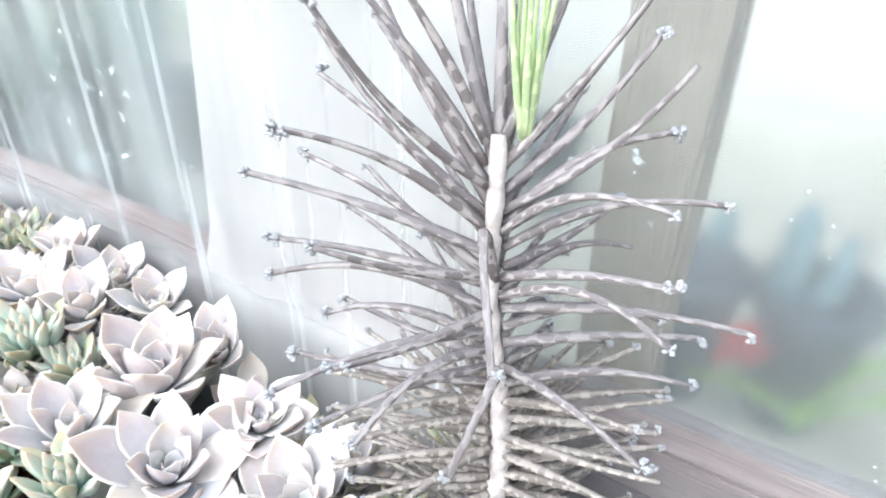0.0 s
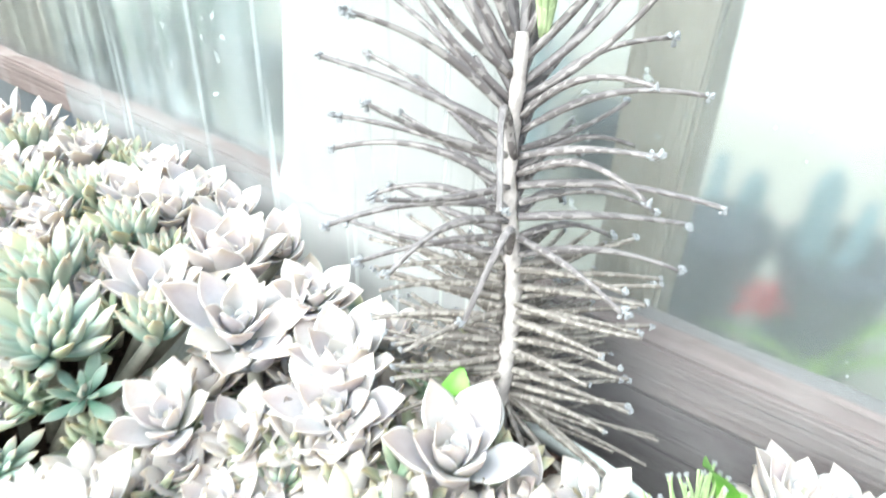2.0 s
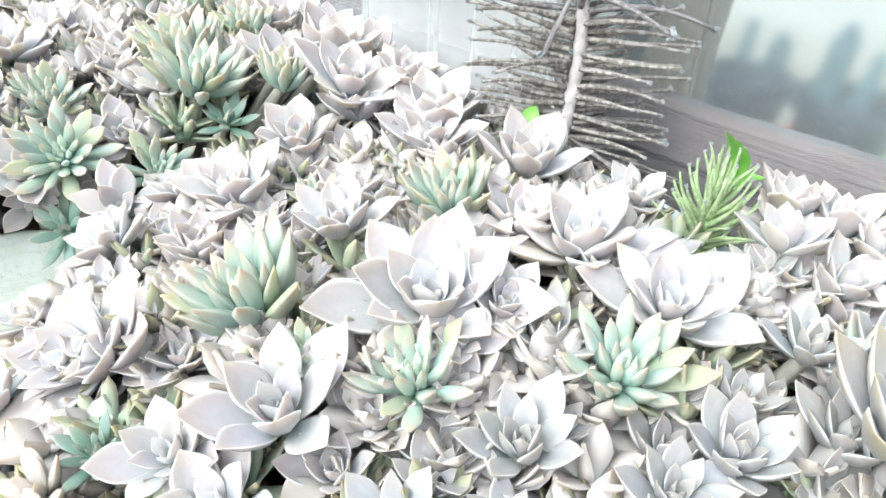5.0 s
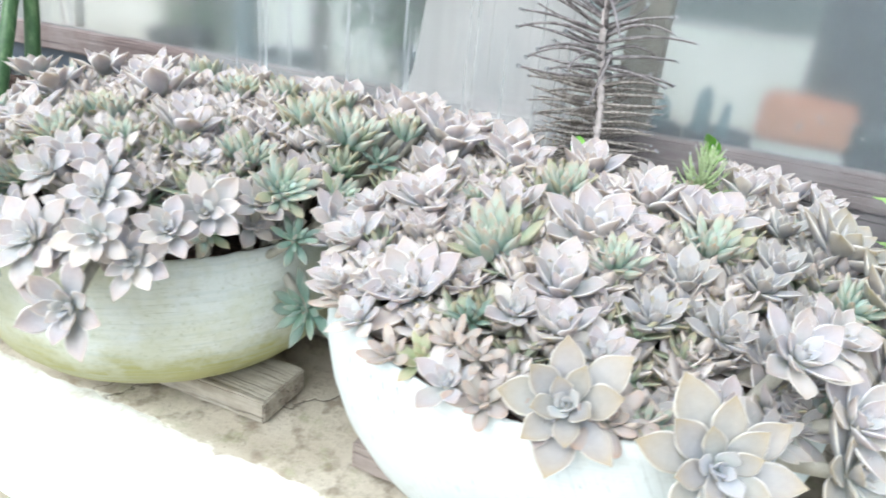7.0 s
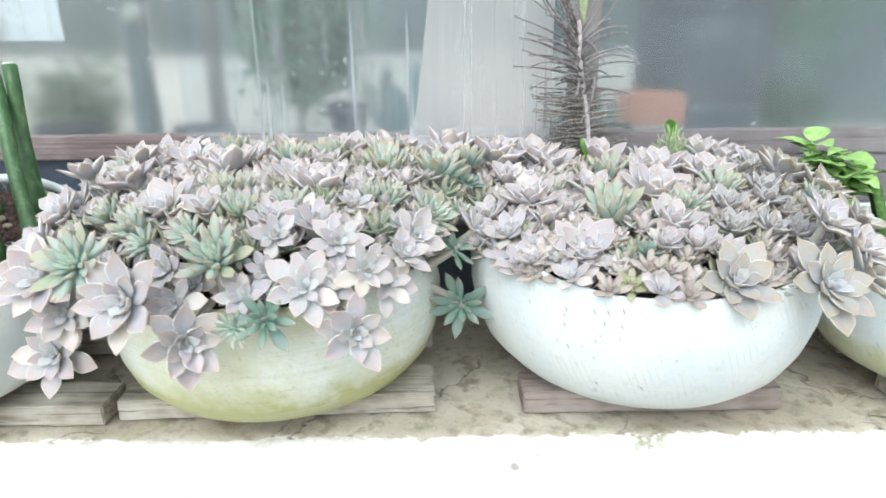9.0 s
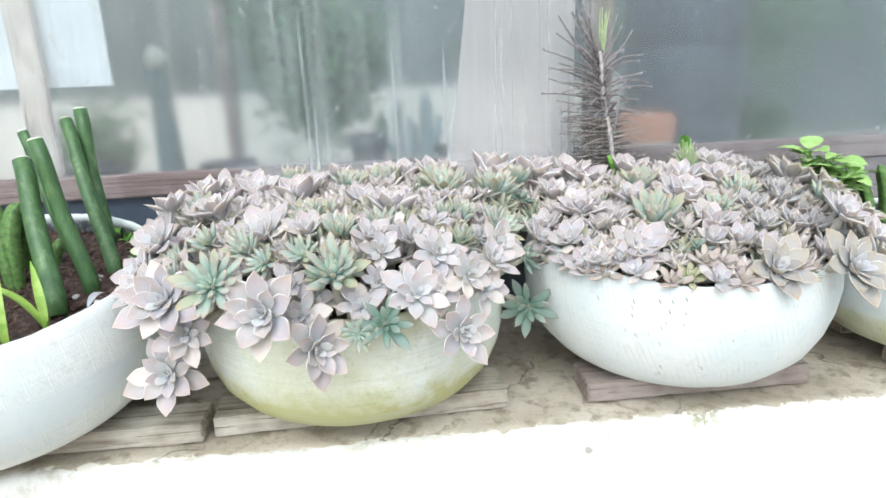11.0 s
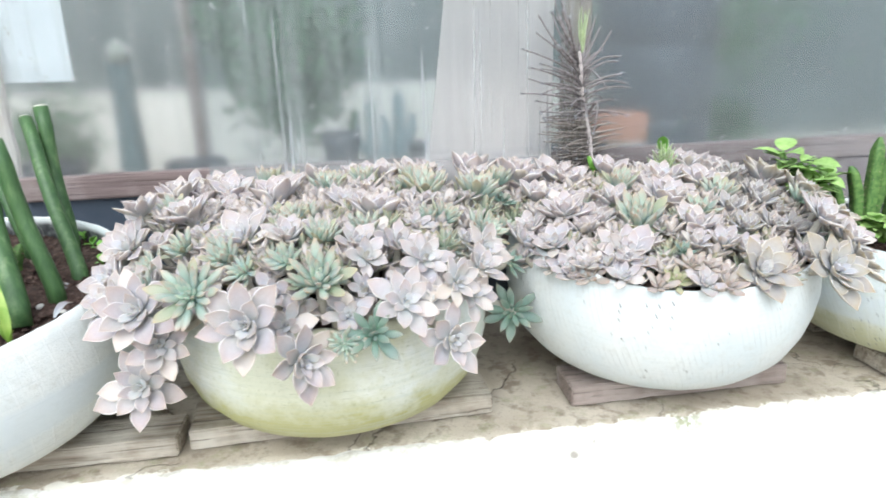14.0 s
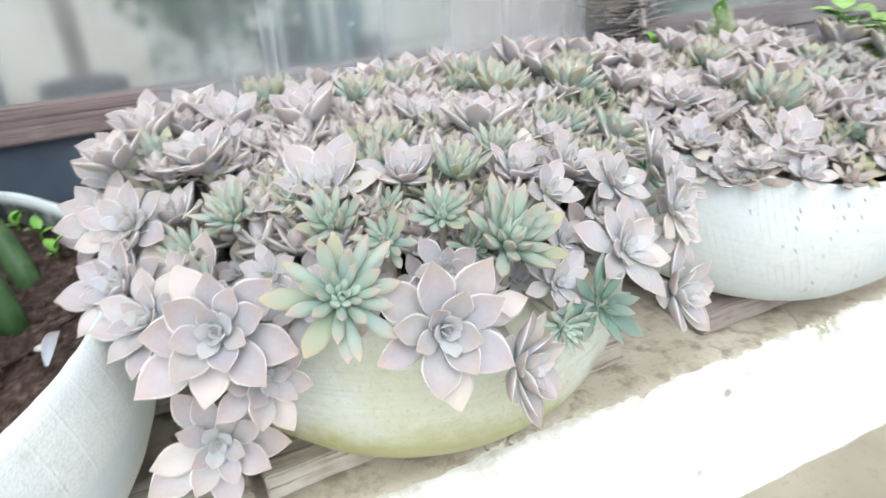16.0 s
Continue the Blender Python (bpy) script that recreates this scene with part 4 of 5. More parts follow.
FACING = [  # the large rosettes that lean out over the rims
    ("ghost", "A", (-1.045, -0.055, 0.285), (0.15, -0.80, 0.35), 0.058), ("ghost", "A", (-0.735, -0.118, 0.335), (0.05, -0.75, 0.55), 0.048), ("ghost", "A", (-0.835, -0.125, 0.330), (0.0, -0.80, 0.45), 0.050),
    ("ghost", "A", (-0.610, -0.098, 0.345), (0.2, -0.72, 0.6), 0.046), ("ghost", "A", (-0.525, -0.070, 0.335), (0.4, -0.70, 0.5), 0.050), ("mint", "A", (-0.745, -0.150, 0.300), (0.0, -0.90, 0.25), 0.036),
    ("ghost", "A", (-0.500, -0.035, 0.370), (0.4, -0.50, 0.7), 0.046),
    ("ghost", "A", (-1.074, -0.040, 0.342), (-0.20, -0.80, 0.50), 0.081), ("ghost", "A", (-1.100, -0.012, 0.190), (-0.05, -0.85, 0.40), 0.074),
    ("ghost", "A", (-0.888, -0.160, 0.350), (-0.12, -0.85, 0.45), 0.077), ("ghost", "A", (-0.812, -0.170, 0.288), (0.55, -0.75, 0.15), 0.064),
    ("mint", "A", (-0.970, -0.125, 0.392), (-0.10, -0.72, 0.62), 0.066), ("ghost", "A", (-0.644, -0.116, 0.349), (0.15, -0.75, 0.60), 0.062),
    ("ghost", "A", (-0.572, -0.130, 0.282), (0.35, -0.80, 0.30), 0.064), ("teal", "A", (-0.699, -0.148, 0.313), (0.0, -0.80, 0.50), 0.056),
    ("mint", "A", (-0.778, -0.095, 0.388), (0.05, -0.58, 0.75), 0.068), ("ghost", "B", (-0.192, 0.042, 0.342), (-0.10, -0.45, 0.85), 0.072),
    ("tan", "B", (0.027, -0.055, 0.326), (0.0, -0.70, 0.70), 0.070), ("tan", "B", (0.167, -0.069, 0.324), (0.20, -0.75, 0.60), 0.079), ("ghost", "B", (-0.318, 0.115, 0.355), (-0.30, -0.40, 0.85), 0.050)]
for kind, bed, at, axis, r in FACING:
    r *= 0.92
    cx, cy, tr = BED_A if bed == "A" else BED_B
    out = Vector((at[0] - cx, at[1] - cy, 0)).normalized() * tr * 0.8
    rosette(kind, at, axis, r, (cx + out.x, cy + out.y, 0.25) if at[2] > 0.3 and math.hypot(at[0] - cx, at[1] - cy) < tr * 0.93 else (cx + out.x * 1.18, cy + out.y * 1.18, 0.31), "rosettes in the mossy tyre" if bed == "A" else "rosettes in the clean tyre")
# small ones crowd the front rims, larger ones close the far flanks
for bed, (cx, cy, tr), z in (("A", (-0.765, 0.224, 0.31), 0.328), ("B", (-0.050, 0.240, 0.338), 0.316)):
    where = "rosettes in the mossy tyre" if bed == "A" else "rosettes in the clean tyre"
    reach, tilt = (0.97, 0.95) if bed == "A" else (0.93, 0.50)
    for i in range(15):
        a = radians(-165 + 150 * i / 14 + rng.uniform(-3, 3))
        x, y = cx + tr * reach * math.cos(a), cy + tr * reach * math.sin(a)
        kind = rng.choice(("ghost", "ghost", "ghost", "mint", "russet" if bed == "B" else "ghost"))
        rosette(kind, (x, y, z + rng.uniform(-0.008, 0.012)), (math.cos(a) * tilt, math.sin(a) * tilt, 0.9), rng.uniform(0.034, 0.045) if bed == "A" else rng.uniform(0.030, 0.042), (x - 0.03 * math.cos(a), y - 0.03 * math.sin(a), 0.25), where)
    for i in range(6, 13) if bed == "A" else range(13):
        a = radians((100 + 60 * i / 12 if bed == "A" else -38 + 95 * i / 12) + rng.uniform(-4, 4))
        far = 1.14 if i % 2 else 0.98
        x, y = cx + tr * far * math.cos(a), cy + tr * far * math.sin(a)
        if y < 0.56:
            rosette("mint" if rng.random() < 0.15 else "ghost", (x, y, 0.345 if i % 2 else 0.395), (math.cos(a) * 0.45, math.sin(a) * 0.3 - 0.2, 0.8), rng.uniform(0.042, 0.055),
                    (cx + tr * 0.8 * math.cos(a), cy + tr * 0.8 * math.sin(a), 0.25), where)
rosette("tan", (0.270, 0.315, 0.418), (0.30, -0.05, 0.9), 0.066, (0.18, 0.26, 0.25), "rosettes in the clean tyre")
rosette("tan", (0.315, 0.235, 0.398), (0.45, -0.15, 0.8), 0.064, (0.19, 0.22, 0.25), "rosettes in the clean tyre")
rosette("tan", (0.335, 0.140, 0.362), (0.5, -0.35, 0.65), 0.060, (0.19, 0.18, 0.25), "rosettes in the clean tyre")

for x, y, z, r, kind in ((-1.150, 0.15, 0.395, 0.050, "ghost"), (-1.170, 0.10, 0.345, 0.052, "ghost"), (-1.175, 0.24, 0.375, 0.048, "ghost"), (-1.165, 0.33, 0.395, 0.046, "ghost"), (-1.145, 0.43, 0.405, 0.048, "ghost"),
                         (-1.100, 0.505, 0.415, 0.050, "ghost"), (-1.10, 0.30, 0.425, 0.036, "mint"), (-1.03, 0.525, 0.42, 0.046, "ghost"), (-1.185, 0.30, 0.33, 0.046, "ghost"), (-1.15, 0.02, 0.34, 0.044, "ghost"), (-1.095, 0.055, 0.345, 0.044, "ghost"), (-1.07, -0.005, 0.305, 0.040, "ghost"), (-1.12, 0.10, 0.30, 0.042, "ghost"), (-1.01, -0.035, 0.345, 0.040, "ghost")):
    rosette(kind, (x + 0.016, y, z), (-0.45, -0.55, 0.75) if y < 0.28 else (-0.10, -0.60, 0.75), r * 1.2, (-1.03, y * 0.8 + 0.04, 0.26), "rosettes in the mossy tyre")
rosette("ghost", (-0.352, 0.512, 0.398), (0.15, -0.45, 0.85), 0.046, (-0.45, 0.42, 0.26), "rosettes in the mossy tyre")
rosette("ghost", (-0.410, 0.530, 0.432), (0.10, -0.40, 0.90), 0.048, (-0.50, 0.42, 0.26), "rosettes in the mossy tyre")
rosette("mint", (-0.300, 0.535, 0.375), (0.10, -0.40, 0.90), 0.042, (-0.25, 0.45, 0.26), "rosettes in the clean tyre")
for x, y in ((-0.246, 0.158), (-0.233, 0.158)):
    set_rosette("B", "ghost", x, y, 0.042, -0.015)
# a back row closes both beds against the film
for x, y, r in ((-0.220, 0.495, 0.040), (-0.52, 0.54, 0.046), (-0.60, 0.545, 0.048), (-0.69, 0.55, 0.048)):
    set_rosette("A" if x < -0.3 else "B", "ghost", x, y, r, 0.0 if x > -0.3 else -0.01)
for x, y, r in ((0.130, 0.545, 0.045), (0.175, 0.555, 0.045), (0.215, 0.530, 0.045), (0.265, 0.535, 0.042), (0.150, 0.460, 0.042)):
    set_rosette("B", "ghost", x, y, r, 0.012)

# smaller rosettes fill the gaps of both beds
for bed, (cx, cy, tr), rows in (("A", BED_A, SET_A_GHOST + SET_A_MINT), ("B", BED_B, SET_B_GHOST + SET_B_TAN + SET_B_MINT)):
    taken = list(rows)
    tries = 0
    while tries < 3000 and len(taken) < len(rows) + (84 if bed == "A" else 70):
        tries += 1
        a, q = rng.uniform(0, 2 * math.pi), math.sqrt(rng.uniform(0, 1)) * (1.25 if bed == "A" else 1.12)
        x, y, r = cx + tr * q * math.cos(a), cy + tr * q * math.sin(a), rng.uniform(0.028, 0.046)
        if bed == "B" and (y < -0.02 or x < -0.1 and q > 1.0) or bed == "A" and (y < -0.12 or x > -0.44 and y < 0.1 or y > 0.56 or x > -0.7 and (x + 0.765) ** 2 + (y - 0.224) ** 2 > 0.118) or bed == "B" and (math.hypot(x + 0.10, y - 0.49) < 0.08 or -0.16 < x < 0.11 and y > 0.46) or math.hypot(x - 0.08, y - 0.46) < 0.05:
            continue
        if all(math.hypot(x - u, y - v) > 0.35 * (r + s) for u, v, s in taken):
            taken.append((x, y, r))
            near_rim = max(0.0, (cy - y) / tr - 0.55)
            set_rosette(bed, "mint" if rng.random() < (0.25 if bed == "A" else 0.07) else "ghost", x, y, r, rng.uniform(-0.03, -0.004) - 0.03 * near_rim)


# deeper down the beds close into a mat of small leaves
def understory(bed, cx, cy, tr, materials):
    g = random.Random(31 if bed == "A" else 32)
    verts, faces, uvs, slots = [], [], [], []
    for _ in range(640):
        a, q = g.uniform(0, 2 * math.pi), math.sqrt(g.uniform(0, 1)) * 1.06
        x, y = cx + tr * q * math.cos(a), cy + tr * q * math.sin(a)
        z = bed_height(bed, x, y) - g.uniform(0.022, 0.07)
        if math.hypot(x + 0.108, y - 0.49) < 0.05 or bed == "B" and -0.16 < x < 0.12 and y > 0.45 or q > (0.88 if bed == "A" else 0.93) and y < cy:
            continue
        r, spin, slot = g.uniform(0.03, 0.045), g.uniform(0, 360), 0 if g.random() < 0.72 else 1
        for i in range(9):
            m = pose(x, y, max(z, 0.285), g.uniform(-12, 12), g.uniform(-12, 12), spin + i * 137.5) @ pose(0, 0.003, 0, 8 + i * 7, 0, 0)
            base = len(verts)
            shape = spade if slot == 0 else finger
            for k in range(6):
                u = k / 5
                w = (0.28 if slot == 0 else 0.15) * shape(u) * r
                for px, pz in ((-1, 0.1), (0, 0.06), (1, 0.1), (0, -0.1)):
                    verts.append(m @ Vector((w * px, u * r, pz * r * (1 - u * 0.6) + 0.1 * r * u * u)))
                    uvs.append((u, abs(px)))
            for k in range(5):
                for j in range(4):
                    n = (j + 1) % 4
                    faces.append((base + k * 4 + j, base + k * 4 + n, base + k * 4 + 4 + n, base + k * 4 + 4 + j))
                    slots.append(slot)
    me = mesh_of("succulent_mat", verts, faces, materials[0], uvs)
    me.materials.append(materials[1])
    me.polygons.foreach_set("material_index", slots)
    ob = new("succulent_mat", me)
    tagged(ob, "low mat of small grey and mint succulent leaves over the soil", "succulents", kind="stuff")


understory("A", *A_C, (M_OLD, M_OLIVE))
understory("B", -0.034, 0.258, 0.338, (M_OLD, M_OLIVE))


# ---- the tall spotted plant ----
def bent_leaf(name, material, droop, taper=0.75, n=12, teeth=0.0):
    """A tubular leaf one unit long that leaves its foot along +y and bows."""
    pts, rad = [], []
    for i in range(n + 1):
        u = i / n
        pts.append((0, u, droop * (math.sin(u * math.pi * 0.85) * 0.5 - 0.55 * u * u)))
        rad.append(0.028 * (0.75 + 0.35 * math.sin(math.pi * min(1, u * 1.3 + 0.15))) * (1 - (1 - taper) * u ** 2) * (1 + teeth * (1 if i % 2 else -1)))
    return tube(name, pts, rad, material, 8, 0.82)


KAL_LEAVES = [bent_leaf("leaf", M_KAL, d) for d in (0.16, 0.24, 0.08, -0.06)]
KAL_LOW = [bent_leaf("leaf", M_KAL_LOW, d, 0.75, 30, 0.13) for d in (0.03, 0.08, -0.05)]
KAL_HANG = [bent_leaf("leaf", M_KAL, d, 0.85) for d in (0.5, 0.8)]
KAL_UP = [bent_leaf("leaf", M_KAL, d) for d in (-0.12, 0.06, -0.04)]
KAL_GREEN = [bent_leaf("leaf", M_KAL_GREEN, d, 0.5) for d in (-0.1, -0.05, 0.05)]


def plantlet_mesh(seed, count):
    g = random.Random(seed)
    verts, faces = [Vector((0, 0, 0))], []
    for _ in range(count):
        d = Vector((g.uniform(-1, 1), g.uniform(-0.35, 1.0), g.uniform(-0.7, 0.9))).normalized()
        side = d.cross(Vector((0.3, 0.2, 1))).normalized()
        up = side.cross(d)
        base = len(verts)
        size = g.uniform(0.6, 1.1)
        for along, wide in ((0.32, 0.20), (0.52, 0.26), (0.70, 0.17)):
            for a in range(5):
                t = 2 * math.pi * a / 5
                verts.append((d * along + side * math.cos(t) * wide + up * math.sin(t) * wide * 0.55) * size)
        for a in range(5):
            faces.append((0, base + (a + 1) % 5, base + a))
        for i in range(2):
            for a in range(5):
                b = (a + 1) % 5
                faces.append((base + i * 5 + a, base + i * 5 + b, base + i * 5 + 5 + b, base + i * 5 + 5 + a))
        faces.append(tuple(base + 10 + a for a in range(5)))
    return mesh_of("plantlets", verts, faces, M_PLANTLET)


PLANTLETS = [plantlet_mesh(s, c) for s, c in ((1, 14), (2, 20), (3, 16), (4, 24))]


def tip_of(me):
    return Vector([sum(v.co[i] for v in me.vertices[-8:]) / 8 for i in range(3)])


def tall_kalanchoe():
    """Whorls of tubular leaves: upright at the top round a green bunch, rising, level, then shorter and close-set below."""
    g = random.Random(21)
    foot, top = Vector((-0.070, 0.482, 0.26)), Vector((-0.128, 0.536, 0.722))
    root = thing("spotted_kalanchoe", Matrix.Translation(foot), "tall grey-brown kalanchoe with spotted tubular leaves and tip plantlets", "succulent")
    path = [foot.lerp(top, i / 36) + Vector((0.003 * math.sin(i * 0.4), 0.003 * math.cos(i * 0.3), 0)) - foot for i in range(37)]
    part("stem", tube("stem", path, [(0.0090 - 0.00012 * i) * (1.16 if i % 2 else 0.92) for i in range(37)], M_KAL_STEM, 10), root, label="pinkish-grey upright stem")

    def leaf_at(z, az, ang, size, fat, me, tufts, low=True):
        c = foot.lerp(top, (z - foot.z) / (top.z - foot.z)) - foot
        back = math.cos(radians(az)) * math.cos(radians(ang))
        if back > 0:            # the film stops the leaves behind the stem
            size = min(size, max(0.045, (0.592 - foot.y - c.y) / back))
        m = Matrix.Translation(c) @ pose(0, 0, 0, 0, 0, az) @ pose(0, 0.005, 0, ang, g.uniform(-20, 20), 0) @ Matrix.Diagonal((fat, size, fat, 1))
        blade = part("leaf", me, root, m)
        end = tip_of(me)
        for k in range(tufts):
            s = g.uniform(0.0035, 0.0052) if low else g.uniform(0.005, 0.0085)
            at = end + Vector((g.uniform(-0.5, 0.5) * 0.004 / fat * 2, -k * 0.006 / size, 0.0))
            part("plantlet", g.choice(PLANTLETS), blade, Matrix.Translation(at) @ Matrix.Diagonal((s / fat, s / size, s / fat, 1)), "tiny pale grey plantlets")

    def facing(az):         # 1: out over the bed, -1: against the film
        return -math.sin(radians(az)) * 0.53 - math.cos(radians(az)) * 0.85

    z, turn = 0.716, 10.0
    while z > 0.432:
        low = z < 0.560
        if z > 0.655:
            rise = 24 + (z - 0.655) * 700
        elif z > 0.600:
            rise = 4 + (z - 0.600) * 400
        else:
            rise = -5 + (z - 0.560) * 200 if not low else 7 - (0.560 - z) * 60
        long = 0.138 if z > 0.59 else 0.126 if not low else 0.114 - (0.560 - z) * 0.16
        count = 8 if low else 6
        for k in range(count):
            az = turn + k * 360 / count + g.uniform(-13, 13)
            f = facing(az)
            if f > 0.72 and (low or z > 0.640 or g.random() < 0.72) or f > 0.55 and z > 0.665 and g.random() < 0.6:
                continue
            near = f > 0.72
            me = g.choice(KAL_HANG) if near else g.choice(KAL_LOW if low else KAL_LEAVES if z < 0.668 else KAL_UP)
            size = long * g.uniform(0.86, 1.07) * (0.50 if near else 1 - 0.10 * f - (0.12 if f > 0.45 else 0))
            leaf_at(z + g.uniform(-0.003, 0.003), az, min(74, rise + g.uniform(-6, 6)), size, g.uniform(0.112, 0.126) if low else g.uniform(0.120, 0.136), me, (1 if g.random() < 0.8 else 2) if g.random() < 0.92 else 0, low)
        turn += 27 if low else 34
        z -= 0.0088 if low else 0.0128
    # withered leaves hang close below the crown
    for i in range(26):
        if facing(i * 137.5) < 0.5:
            leaf_at(0.400 + 0.0015 * i, i * 137.5, -8 + 0.3 * i + g.uniform(-5, 5), g.uniform(0.070, 0.092), 0.085, KAL_LOW[i % 3], 0)
    for i, az in enumerate((-55, -70, -82, -95, -108, -120, -64, -88)):
        leaf_at(0.425 + 0.004 * (i % 4), az, -12 - 4 * (i % 3), 0.130 - 0.006 * (i % 3), 0.085, KAL_LOW[i % 3], 0)
    for i in range(9):
        size = 0.112 - 0.004 * i
        m = Matrix.Translation(top - foot + Vector((0.015, 0.008, 0.001 * i - 0.004))) @ pose(0, 0, 0, 0, 0, i * 137.5) @ pose(0, 0.002, 0, 82 + i * 0.6, 0, 0) @ Matrix.Diagonal((size * 0.85, size, size * 0.85, 1))
        part("leaf", KAL_GREEN[i % 3], root, m, "bright green young leaf")


tall_kalanchoe()


def small_kalanchoe():
    g = random.Random(5)
    root = thing("young_kalanchoe", pose(0.085, 0.462, 0.27), "small bright green kalanchoe with upright spotted leaves", "succulent")
    part("stem", tube("stem", [(0, 0, 0), (0, 0, 0.1), (0.002, 0, 0.2)], [0.005, 0.0045, 0.003], M_KAL_GREEN, 8), root)
    for i in range(64):
        q = i / 63
        size = 0.062 - 0.014 * q
        m = pose(0, 0, 0.10 + 0.085 * q, 0, 0, i * 137.5) @ pose(0, 0.002, 0, 5 + 72 * q + g.uniform(-8, 8), 0, 0) @ Matrix.Diagonal((size * 1.9, size, size * 1.9, 1))
        me = g.choice(KAL_GREEN)
        blade = part("leaf", me, root, m)
        if g.random() < 0.75:
            part("plantlet", PLANTLETS[0], blade, Matrix.Translation(tip_of(me)) @ Matrix.Diagonal((0.0035 / (size * 1.9), 0.0035 / size, 0.0035 / (size * 1.9), 1)))


small_kalanchoe()


def flat_leaf(name, material, wide, bend=0.25, heart=False, n=10):
    """A thin broad leaf one unit long with a midrib fold."""
    verts, faces, uvs = [], [], []
    th = 0.018
    for side in (1, -1):
        for i in range(n + 1):
            u = i / n
            w = wide * (math.sin(math.pi * min(1.0, u * 0.97 + 0.03) ** (0.62 if heart else 0.85)) ** 0.8) + 0.004
            for j in range(5):
                s = (j - 2) / 2
                verts.append((w * s, u, bend * (u - u * u * 1.3) + 0.35 * w * abs(s) + side * th * 0.5 * (1 - abs(s) * 0.7)))
                uvs.append((u, abs(s)))
    h = (n + 1) * 5
    for i in range(n):
        for j in range(4):
            a = i * 5 + j
            faces.append((a, a + 1, a + 6, a + 5))
            faces.append((h + a, h + a + 5, h + a + 6, h + a + 1))
    return mesh_of(name, verts, faces, material, uvs)


FLAT_FRESH = flat_leaf("leaf", M_FRESH, 0.30, 0.3)
BLADE = flat_leaf("blade", M_SPROUT, 0.055, 0.45, n=16)


def seedling(at, sizes, label):
    root = thing("weed_seedling", pose(*at), label, "weed")
    for i, (az, el, size, h) in enumerate(sizes):
        part("stalk", tube("stalk", [(0, 0, 0), (0, 0, h)], [0.0015, 0.0012], M_FRESH, 6), root)
        part("leaf", FLAT_FRESH, root, pose(0, 0, h, 0, 0, az) @ pose(0, 0, 0, el, 0, 0) @ Matrix.Scale(size, 4))


seedling((-0.108, 0.450, 0.27), [(20, 60, 0.046, 0.162), (190, 50, 0.034, 0.14)], "bright green seedling leaf at the foot of the kalanchoe")
seedling((0.088, 0.478, 0.27), [(150, 66, 0.048, 0.200), (-60, 35, 0.032, 0.186)], "bright green broad seedling leaf among the succulents")


# ---- spear plants in the ribbed tyre ----
def spear(at, tip, r, label, flat=1.0):
    at, tip = Vector(at), Vector(tip)
    d = tip - at
    root = thing("spear_leaf", Matrix.Translation(at), label, "snake plant", "cut spear leaves in the ribbed tyre")
    pts = [d * (i / 8) + Vector((0.004 * math.sin(i), 0.003 * math.cos(i * 1.3), 0)) * (0 < i < 8) for i in range(9)]
    part("spear", tube("spear", pts, [r * (1.0 - 0.018 * i) for i in range(9)], M_SPEAR, 14, flat), root)
    k = tube("cut_end", [d * 1.0, d * (1 + 0.004 / d.length)], [r * 0.80, r * 0.70], M_CUT, 14, flat)
    part("cut_end", k, root, label="dry whitish cut end")
    return root


SPEAR_TXT = "dark green cut cylindrical spear leaf with a dry pale end"
for base, tip, r, flat in (((-1.308, 0.062, 0.29), (-1.375, 0.19, 0.565), 0.020, 1.0), ((-1.278, 0.156, 0.29), (-1.338, 0.179, 0.604), 0.0165, 1.0),
                           ((-1.263, 0.24, 0.29), (-1.388, 0.431, 0.62), 0.016, 1.0), ((-1.33, 0.387, 0.32), (-1.358, 0.442, 0.642), 0.017, 1.0),
                           ((-1.40, 0.36, 0.32), (-1.48, 0.42, 0.60), 0.013, 1.0), ((-1.55, 0.42, 0.32), (-1.63, 0.46, 0.585), 0.013, 1.0),
                           ((-1.435, -0.034, 0.26), (-1.52, 0.02, 0.52), 0.022, 1.0)):
    spear(base, tip, r, SPEAR_TXT, flat)



def fluted_stem(parent, pts, r, sides=10):
    n = 12
    path = []
    pts = [Vector(p) for p in pts]
    for i in range(n + 1):
        u = i / n
        a, b, c = pts
        path.append(a * (1 - u) ** 2 + b * 2 * u * (1 - u) + c * u * u)
    rad = [r * (0.85 + 0.2 * math.sin(math.pi * u / n)) * (1 if u < n - 1 else 0.75 if u < n else 0.3) for u in range(n + 1)]
    part("stem", tube("stem", path, rad, M_FLUTED, sides, 1.0, 1), parent)
    g = random.Random(len(parent.children))
    verts, faces = [], []
    for i, p in enumerate(path[1:-1]):
        for j in range(3):
            a = g.uniform(0, 6.28)
            d = Vector((math.cos(a), math.sin(a), 0.2))
            b = len(verts)
            q = p + d * r * 1.1
            verts += [q + Vector((0.0012, 0, -0.001)), q - Vector((0.0012, 0, -0.001)), q + Vector((0, 0, 0.0016)), q + d * 0.006]
            faces += [(b, b + 1, b + 3), (b + 1, b + 2, b + 3), (b + 2, b, b + 3)]
    part("spines", mesh_of("spines", verts, faces, M_DRY, smooth=False), parent, label="short pale spines")


def carrion_cactus(at, stems, label):
    root = thing("fluted_cactus", pose(*at), label, "cactus")
    for pts, r in stems:
        fluted_stem(root, pts, r)
    return root


